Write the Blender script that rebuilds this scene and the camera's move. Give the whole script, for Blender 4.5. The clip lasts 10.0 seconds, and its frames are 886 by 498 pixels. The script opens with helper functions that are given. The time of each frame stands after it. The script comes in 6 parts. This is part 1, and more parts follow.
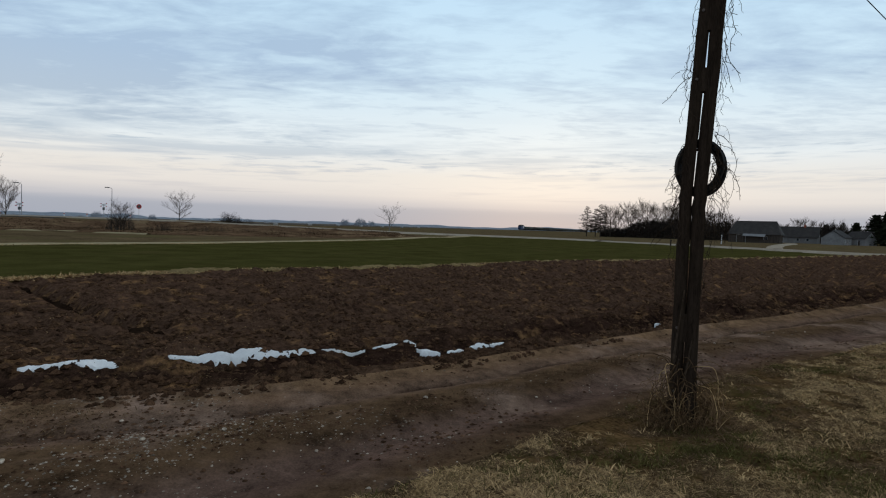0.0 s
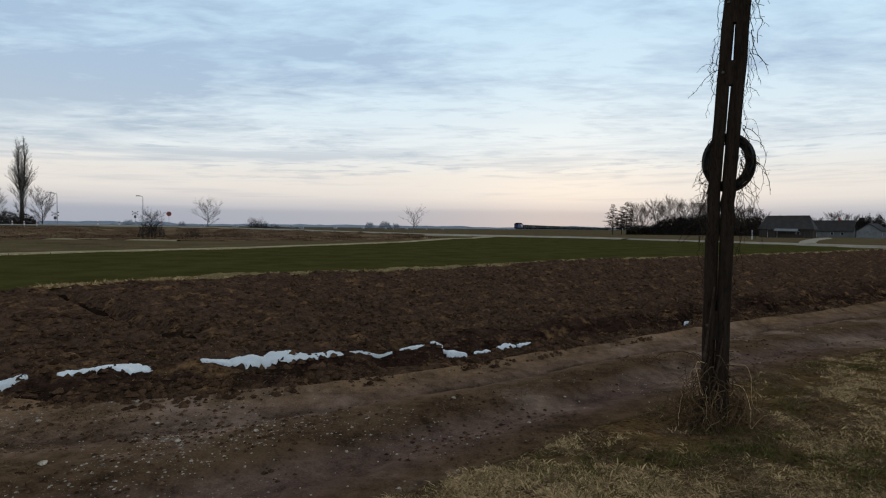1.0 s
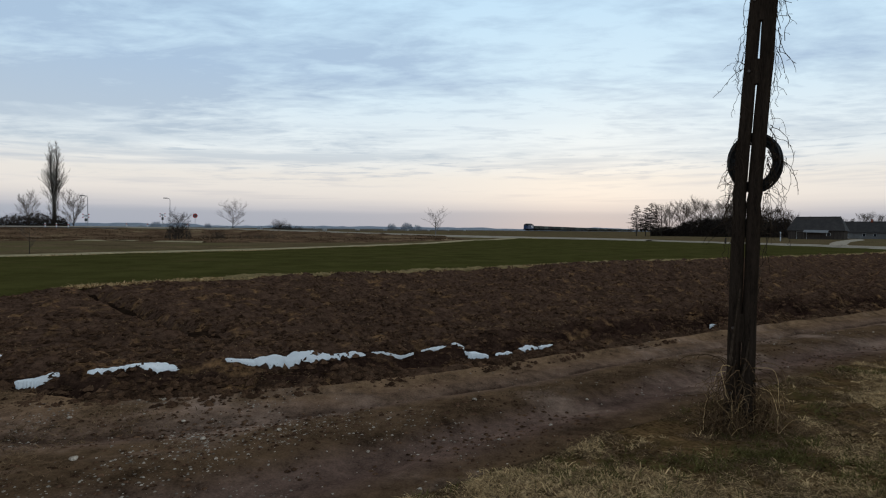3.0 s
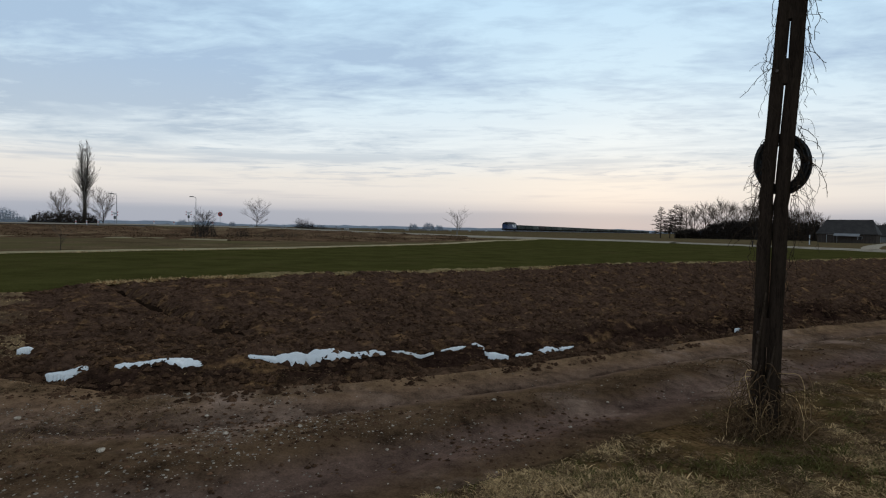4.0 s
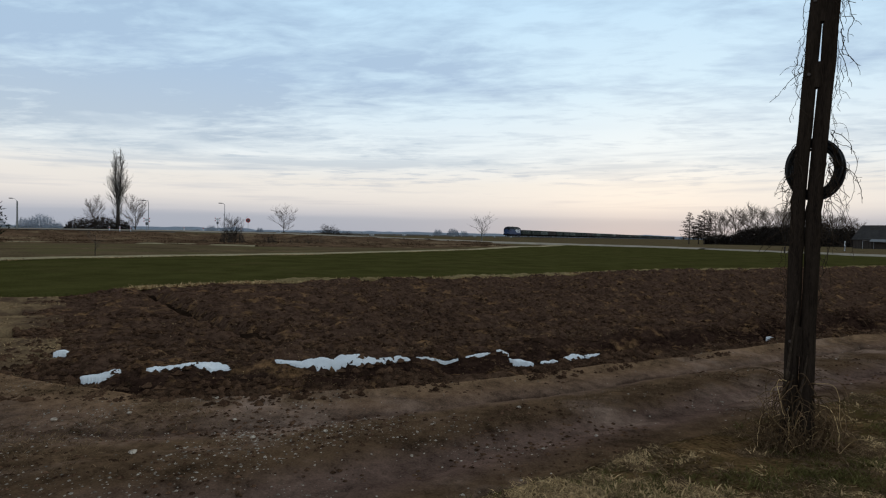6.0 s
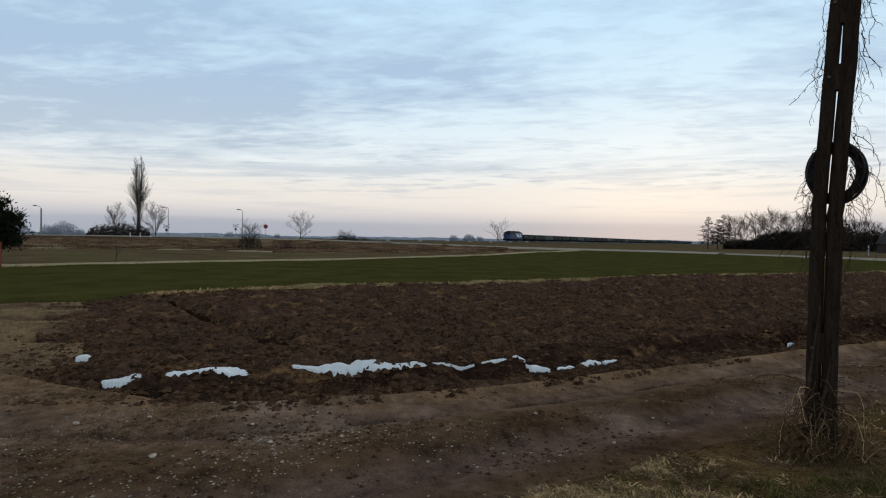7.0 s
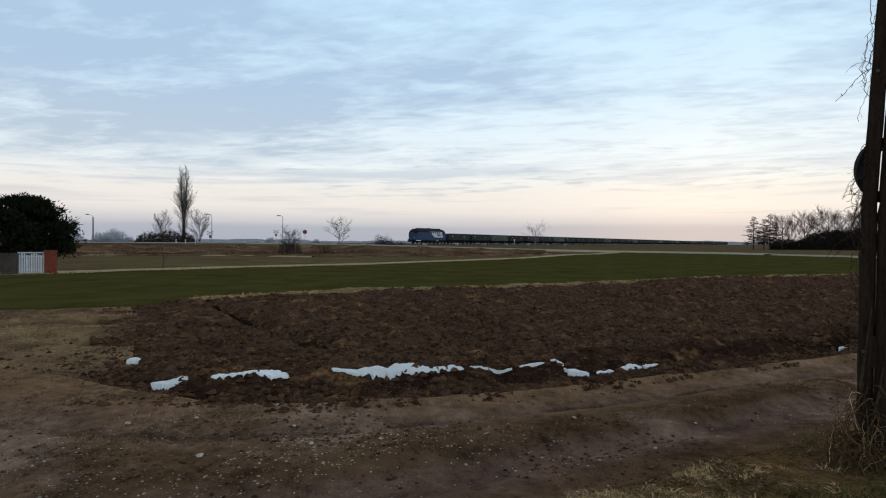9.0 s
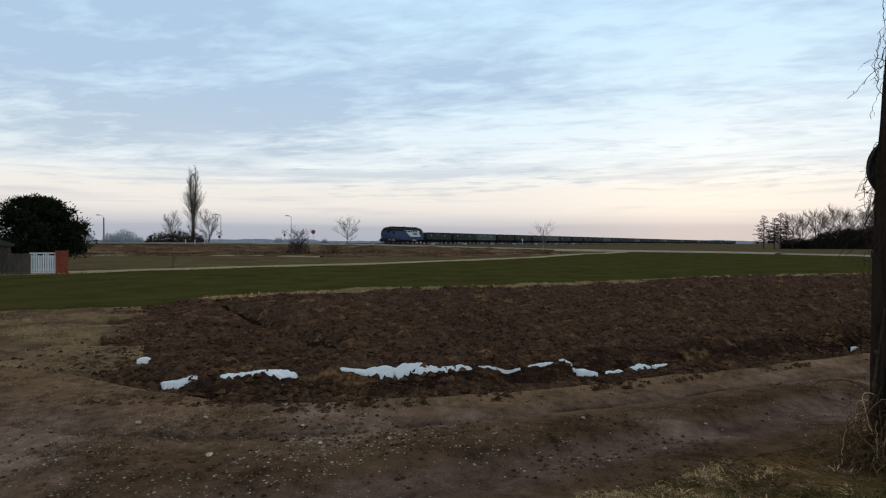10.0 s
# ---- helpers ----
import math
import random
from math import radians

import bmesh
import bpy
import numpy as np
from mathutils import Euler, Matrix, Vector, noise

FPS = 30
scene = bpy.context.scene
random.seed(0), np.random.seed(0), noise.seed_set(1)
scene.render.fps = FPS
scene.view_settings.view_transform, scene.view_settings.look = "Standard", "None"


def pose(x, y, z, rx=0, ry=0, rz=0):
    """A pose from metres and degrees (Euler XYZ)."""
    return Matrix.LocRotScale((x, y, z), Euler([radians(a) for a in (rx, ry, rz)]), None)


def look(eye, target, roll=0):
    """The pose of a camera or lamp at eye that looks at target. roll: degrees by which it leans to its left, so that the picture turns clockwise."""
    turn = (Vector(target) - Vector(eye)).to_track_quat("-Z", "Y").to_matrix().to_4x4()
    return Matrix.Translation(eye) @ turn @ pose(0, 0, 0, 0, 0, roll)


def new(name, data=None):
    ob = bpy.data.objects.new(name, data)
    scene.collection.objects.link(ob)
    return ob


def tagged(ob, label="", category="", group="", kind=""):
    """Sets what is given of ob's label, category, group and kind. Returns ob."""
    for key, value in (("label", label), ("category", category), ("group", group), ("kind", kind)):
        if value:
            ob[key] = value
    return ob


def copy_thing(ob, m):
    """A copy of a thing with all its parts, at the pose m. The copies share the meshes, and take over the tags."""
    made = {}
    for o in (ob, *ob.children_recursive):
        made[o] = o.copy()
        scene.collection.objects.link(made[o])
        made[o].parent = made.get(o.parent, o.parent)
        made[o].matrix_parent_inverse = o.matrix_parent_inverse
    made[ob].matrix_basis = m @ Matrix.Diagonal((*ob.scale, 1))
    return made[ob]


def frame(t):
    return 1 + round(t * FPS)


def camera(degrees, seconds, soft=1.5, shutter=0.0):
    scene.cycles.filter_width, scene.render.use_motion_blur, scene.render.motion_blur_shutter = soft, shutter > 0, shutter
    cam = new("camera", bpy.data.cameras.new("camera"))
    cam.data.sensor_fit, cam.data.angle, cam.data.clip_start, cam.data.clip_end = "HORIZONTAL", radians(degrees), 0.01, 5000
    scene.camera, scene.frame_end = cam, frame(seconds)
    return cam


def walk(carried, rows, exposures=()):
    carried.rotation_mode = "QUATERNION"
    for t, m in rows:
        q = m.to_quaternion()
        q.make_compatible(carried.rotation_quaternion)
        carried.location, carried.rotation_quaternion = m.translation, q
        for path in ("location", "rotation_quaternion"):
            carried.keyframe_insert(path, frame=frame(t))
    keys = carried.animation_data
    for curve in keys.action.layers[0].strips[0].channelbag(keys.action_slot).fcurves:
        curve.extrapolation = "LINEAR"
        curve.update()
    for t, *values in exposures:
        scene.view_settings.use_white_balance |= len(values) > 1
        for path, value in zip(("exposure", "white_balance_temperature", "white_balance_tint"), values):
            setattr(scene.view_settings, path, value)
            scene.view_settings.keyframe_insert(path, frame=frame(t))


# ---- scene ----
F_DEG = 74.35
cam = camera(F_DEG, 10.0, soft=1.15)


def aim(yaw, pitch, roll, x, y, z):
    turn = Matrix.Rotation(radians(yaw), 4, "Z") @ Matrix.Rotation(radians(pitch), 4, "X") @ Matrix.Rotation(radians(roll), 4, "Y")
    return Matrix.Translation((x, y, EYE + z)) @ turn @ Matrix.Rotation(radians(90), 4, "X")


EYE = 1.70
# seconds, yaw, pitch, roll, then the small sway of the hand-held phone in metres
PATH = [
    (0.0, 0.00, -2.12, -1.75, 0.000, 0.000, 0.000), (0.3, 0.02, -2.11, -1.73, 0.000, 0.000, -0.002),
    (0.5, 0.05, -2.08, -1.70, 0.000, 0.000, -0.003), (0.6, 2.02, -2.06, -0.72, -0.003, -0.010, -0.003),
    (0.7, 2.27, -2.05, -0.64, -0.004, -0.012, -0.003), (1.0, 2.41, -2.05, -0.61, -0.005, -0.014, -0.003),
    (1.5, 2.69, -2.06, -0.54, -0.004, -0.017, -0.003), (2.0, 2.92, -2.00, -0.56, -0.004, -0.018, -0.003),
    (2.5, 3.54, -1.92, -0.55, 0.000, -0.021, -0.004), (2.7, 4.02, -1.92, -0.56, 0.000, -0.022, -0.004),
    (3.3, 4.90, -1.92, -0.62, 0.002, -0.025, -0.005), (3.8, 5.28, -1.92, -0.68, 0.003, -0.028, -0.006),
    (3.9, 5.32, -1.92, -0.70, 0.003, -0.028, -0.006), (4.0, 6.64, -1.93, -1.06, 0.006, -0.031, -0.006),
    (4.1, 6.82, -1.92, -1.08, 0.006, -0.031, -0.005), (4.5, 7.07, -1.87, -1.10, 0.004, -0.034, 0.000),
    (5.0, 7.61, -1.77, -1.08, 0.006, -0.036, -0.001), (5.5, 8.40, -1.63, -1.09, 0.007, -0.039, 0.000),
    (5.7, 8.55, -1.58, -1.08, 0.007, -0.040, 0.000), (6.2, 9.50, -1.25, -1.02, 0.008, -0.045, 0.001),
    (6.8, 10.43, -0.95, -0.92, 0.010, -0.049, 0.002), (7.0, 10.63, -0.89, -0.89, 0.010, -0.050, 0.002),
    (7.3, 10.98, -0.78, -0.83, 0.012, -0.053, 0.003), (7.4, 12.52, -0.66, -0.60, 0.016, -0.066, 0.005),
    (7.5, 12.69, -0.63, -0.57, 0.017, -0.068, 0.006), (8.0, 13.10, -0.50, -0.51, 0.018, -0.073, 0.005),
    (8.2, 13.42, -0.50, -0.44, 0.019, -0.074, 0.005), (8.5, 13.92, -0.50, -0.33, 0.020, -0.075, 0.006),
    (9.0, 14.24, -0.58, -0.29, 0.022, -0.079, 0.006), (9.5, 14.47, -0.64, -0.24, 0.020, -0.080, 0.005),
    (10.0, 15.02, -0.61, -0.18, 0.020, -0.074, 0.006),
]
walk(cam, [(t, aim(*row)) for t, *row in PATH], exposures=[(0.0, 0.0), (5.5, 0.04), (7.3, 0.07), (10.0, 0.13)])

# ---- world and light ----
world = bpy.data.worlds.new("dusk_sky")
scene.world = world
world.use_nodes = True


def build_sky():
    nt = world.node_tree
    nt.nodes.clear()
    n, link = nt.nodes.new, nt.links.new
    out, bg = n("ShaderNodeOutputWorld"), n("ShaderNodeBackground")
    co, sep = n("ShaderNodeTexCoord"), n("ShaderNodeSeparateXYZ")
    link(co.outputs["Generated"], sep.inputs[0])

    def sums(op, a, b, clamp=False):
        node = n("ShaderNodeMath")
        node.operation, node.use_clamp = op, clamp
        for k, v in enumerate((a, b)):
            if isinstance(v, (int, float)):
                node.inputs[k].default_value = v
            else:
                link(v, node.inputs[k])
        return node.outputs[0]

    def ramp(fac, stops):
        node = n("ShaderNodeValToRGB")
        link(fac, node.inputs[0])
        el = node.color_ramp.elements
        while len(el) < len(stops):
            el.new(0.5)
        for e, (p, c) in zip(el, stops):
            e.position, e.color = p, (*c, 1) if len(c) == 3 else c
        return node.outputs[0]

    def mix(fac, a, b):
        node = n("ShaderNodeMix")
        node.data_type = "RGBA"
        if isinstance(fac, (int, float)):
            node.inputs[0].default_value = fac
        else:
            link(fac, node.inputs[0])
        for k, v in ((6, a), (7, b)):
            if isinstance(v, tuple):
                node.inputs[k].default_value = (*v, 1)
            else:
                link(v, node.inputs[k])
        return node.outputs[2]

    # clear sky behind the cloud, by height
    clear = ramp(sep.outputs["Z"], [(0.0, (0.42, 0.43, 0.50)), (0.018, (0.50, 0.50, 0.56)), (0.05, (0.78, 0.73, 0.69)),
                                    (0.085, (0.80, 0.765, 0.72)), (0.13, (0.78, 0.84, 0.87)), (0.24, (0.62, 0.79, 0.91)),
                                    (0.40, (0.52, 0.74, 0.93)), (0.62, (0.34, 0.41, 0.48)), (1.0, (0.22, 0.25, 0.28))])
    cover = ramp(sep.outputs["Z"], [(0.0, (0.36, 0.36, 0.42)), (0.05, (0.52, 0.51, 0.55)), (0.12, (0.47, 0.55, 0.63)),
                                    (0.25, (0.39, 0.52, 0.69)), (0.42, (0.37, 0.53, 0.71)), (0.62, (0.22, 0.27, 0.33)), (1.0, (0.15, 0.17, 0.20))])
    # the cloud deck: the direction laid on a flat layer overhead
    z = sums("ADD", sums("MAXIMUM", sep.outputs["Z"], 0.0), 0.06)
    flat = n("ShaderNodeCombineXYZ")
    link(sums("DIVIDE", sep.outputs["X"], z), flat.inputs[0])
    link(sums("DIVIDE", sep.outputs["Y"], z), flat.inputs[1])

    def cloud(scale, detail, rough, shift, stretch):
        m, t = n("ShaderNodeMapping"), n("ShaderNodeTexNoise")
        m.inputs["Scale"].default_value = stretch
        m.inputs["Location"].default_value = shift
        m.inputs["Rotation"].default_value = (0, 0, radians(-18))
        link(flat.outputs[0], m.inputs[0])
        link(m.outputs[0], t.inputs["Vector"])
        t.inputs["Scale"].default_value, t.inputs["Detail"].default_value, t.inputs["Roughness"].default_value = scale, detail, rough
        t.inputs["Distortion"].default_value = 0.35
        return t.outputs["Fac"]

    bearing = sums("ARCTAN2", sep.outputs["X"], sep.outputs["Y"])

    def bars(across, up, detail, shift, rough=0.55):
        """Noise drawn out level along the skyline."""
        c, t = n("ShaderNodeCombineXYZ"), n("ShaderNodeTexNoise")
        link(sums("MULTIPLY", bearing, across), c.inputs[0])
        link(sums("ADD", sums("MULTIPLY", sep.outputs["Z"], up), sums("MULTIPLY", bearing, -0.02 * up)), c.inputs[1])
        c.inputs[2].default_value = shift
        link(c.outputs[0], t.inputs["Vector"])
        t.inputs["Scale"].default_value, t.inputs["Detail"].default_value, t.inputs["Roughness"].default_value = 1.0, detail, rough
        return t.outputs["Fac"]

    def step(fac, a, b, top=1.0, bottom=0.0):
        return ramp(fac, [(a, (bottom,) * 3), (b, (top,) * 3)])

    broad = cloud(0.55, 3.0, 0.5, (3.1, 1.7, 0.0), (0.75, 1.2, 1))
    fine = cloud(2.3, 8.0, 0.66, (0.4, 5.2, 0.0), (0.75, 1.2, 1))
    cells = cloud(6.5, 3.0, 0.55, (2.4, 1.2, 0.0), (0.7, 1.3, 1))
    # the deck: a ragged lower edge, holes and small bright cells in it, thinner towards the east
    height = sums("ADD", sep.outputs["Z"], sums("MULTIPLY", sums("SUBTRACT", bars(4.5, 26.0, 6.0, 2.0), 0.5), 0.16))
    edge = step(height, 0.105, 0.150)
    thick = sums("ADD", sums("MULTIPLY", broad, 0.62), sums("ADD", sums("MULTIPLY", fine, 0.52), sums("MULTIPLY", cells, 0.27)))
    thick = sums("SUBTRACT", thick, sums("MULTIPLY", sums("ADD", bearing, 0.35), 0.085))
    deck = sums("MULTIPLY", edge, step(thick, 0.575, 0.795, 0.92))
    # thin level streaks and ripples under the edge of the deck
    low = ramp(sep.outputs["Z"], [(0.028, (0.0,) * 3), (0.045, (0.62,) * 3), (0.075, (0.55,) * 3), (0.10, (0.85,) * 3), (0.14, (0.6,) * 3), (0.19, (0.0,) * 3)])
    streaks = sums("MULTIPLY", step(bars(3.2, 62.0, 5.0, 7.3), 0.53, 0.68, 0.85), low)
    ripple = sums("MULTIPLY", step(bars(17.0, 190.0, 4.0, 1.1, 0.6), 0.48, 0.66, 0.75), step(broad, 0.42, 0.56))
    ripple = sums("MULTIPLY", ripple, ramp(sep.outputs["Z"], [(0.06, (0.0,) * 3), (0.09, (1.0,) * 3), (0.13, (1.0,) * 3), (0.18, (0.0,) * 3)]))
    amount = sums("MAXIMUM", deck, sums("MAXIMUM", streaks, ripple))
    sky = mix(amount, clear, cover)
    # low bank of haze at the skyline
    top = sums("ADD", sep.outputs["Z"], sums("MULTIPLY", sums("SUBTRACT", bars(2.0, 40.0, 4.0, 4.4), 0.5), 0.022))
    bank = ramp(top, [(0.0, (1, 1, 1)), (0.026, (0.95,) * 3), (0.034, (0.42,) * 3), (0.060, (0.0,) * 3)])
    sky = mix(sums("MULTIPLY", bank, 0.9), sky, (0.37, 0.40, 0.47))
    air = n("ShaderNodeTexSky")
    air.sky_type, air.sun_disc = "NISHITA", False
    air.sun_elevation, air.sun_rotation = radians(8), radians(10)
    sky2 = n("ShaderNodeMix")
    sky2.data_type, sky2.blend_type = "RGBA", "ADD"
    sky2.inputs[0].default_value = 0.003
    link(sky, sky2.inputs[6])
    link(air.outputs[0], sky2.inputs[7])
    link(sky2.outputs[2], bg.inputs[0])
    bg.inputs[1].default_value = 1.0
    link(bg.outputs[0], out.inputs[0])


build_sky()
sun = new("sun", bpy.data.lights.new("sun", "SUN"))
sun.data.energy, sun.data.angle, sun.data.color = 0.35, radians(18), (1.0, 0.9, 0.82)
sun.matrix_basis = look((0, 0, 50), (-8.7, -49, 50 - 14))

# ---- materials ----
def material(name, low, high, scale=3.0, rough=0.85, bump=0.3, fine=40.0, spot=None, spot_cut=0.62, metal=0.0, stretch=(1, 1, 1), depth=0.02, spot_scale=0.6, gloss=0.0, island=False, turn=None):
    """Two-scale noise between two colours, an optional third in patches, and a fine bump."""
    m = bpy.data.materials.new(name)
    m.use_nodes = True
    nt = m.node_tree
    n, link = nt.nodes.new, nt.links.new
    b = nt.nodes["Principled BSDF"]
    co, mp = n("ShaderNodeTexCoord"), n("ShaderNodeMapping")
    mp.inputs["Scale"].default_value = stretch
    if turn is None:
        link(co.outputs["Object"], mp.inputs[0])
    else:
        first = n("ShaderNodeMapping")
        first.inputs["Rotation"].default_value = (0, 0, radians(-turn))
        link(co.outputs["Object"], first.inputs[0])
        link(first.outputs[0], mp.inputs[0])

    def grain(s, detail=5.0):
        t = n("ShaderNodeTexNoise")
        t.inputs["Scale"].default_value, t.inputs["Detail"].default_value, t.inputs["Roughness"].default_value = s, detail, 0.62
        link(mp.outputs[0], t.inputs["Vector"])
        return t.outputs["Fac"]

    def ramp(fac, a, bpos, c0, c1):
        r = n("ShaderNodeValToRGB")
        link(fac, r.inputs[0])
        r.color_ramp.elements[0].position, r.color_ramp.elements[1].position = a, bpos
        r.color_ramp.elements[0].color, r.color_ramp.elements[1].color = (*c0, 1), (*c1, 1)
        return r.outputs[0]

    g1, g2 = grain(scale), grain(fine, 3.0)
    mean = n("ShaderNodeMath")
    mean.operation = "ADD"
    half = n("ShaderNodeMath")
    half.operation, half.inputs[1].default_value = "MULTIPLY", 0.5
    link(g1, mean.inputs[0])
    link(g2, mean.inputs[1])
    link(mean.outputs[0], half.inputs[0])
    colour = ramp(half.outputs[0], 0.36, 0.64, low, high)
    if spot:
        mx = n("ShaderNodeMix")
        mx.data_type = "RGBA"
        link(ramp(grain(scale * spot_scale, 6.0), spot_cut - 0.08, spot_cut + 0.08, (0, 0, 0), (1, 1, 1)), mx.inputs[0])
        link(colour, mx.inputs[6])
        mx.inputs[7].default_value = (*spot, 1)
        colour = mx.outputs[2]
    vary = n("ShaderNodeObjectInfo")
    hsv = n("ShaderNodeHueSaturation")
    gain = n("ShaderNodeMapRange")
    gain.inputs[3].default_value, gain.inputs[4].default_value = 0.88, 1.12
    link(vary.outputs["Random"], gain.inputs[0])
    link(gain.outputs[0], hsv.inputs["Value"])
    link(colour, hsv.inputs["Color"])
    if island:
        geo, span, own = n("ShaderNodeNewGeometry"), n("ShaderNodeMapRange"), n("ShaderNodeHueSaturation")
        span.inputs[3].default_value, span.inputs[4].default_value = 0.45, 1.35
        link(geo.outputs["Random Per Island"], span.inputs[0])
        link(span.outputs[0], own.inputs["Value"])
        link(hsv.outputs[0], own.inputs["Color"])
        hsv = own
    link(hsv.outputs[0], b.inputs["Base Color"])
    b.inputs["Roughness"].default_value, b.inputs["Metallic"].default_value = rough, metal
    b.inputs["Specular IOR Level"].default_value = gloss
    if bump:
        bp = n("ShaderNodeBump")
        bp.inputs["Strength"].default_value, bp.inputs["Distance"].default_value = bump, depth
        link(half.outputs[0], bp.inputs["Height"])
        link(bp.outputs[0], b.inputs["Normal"])
    return m


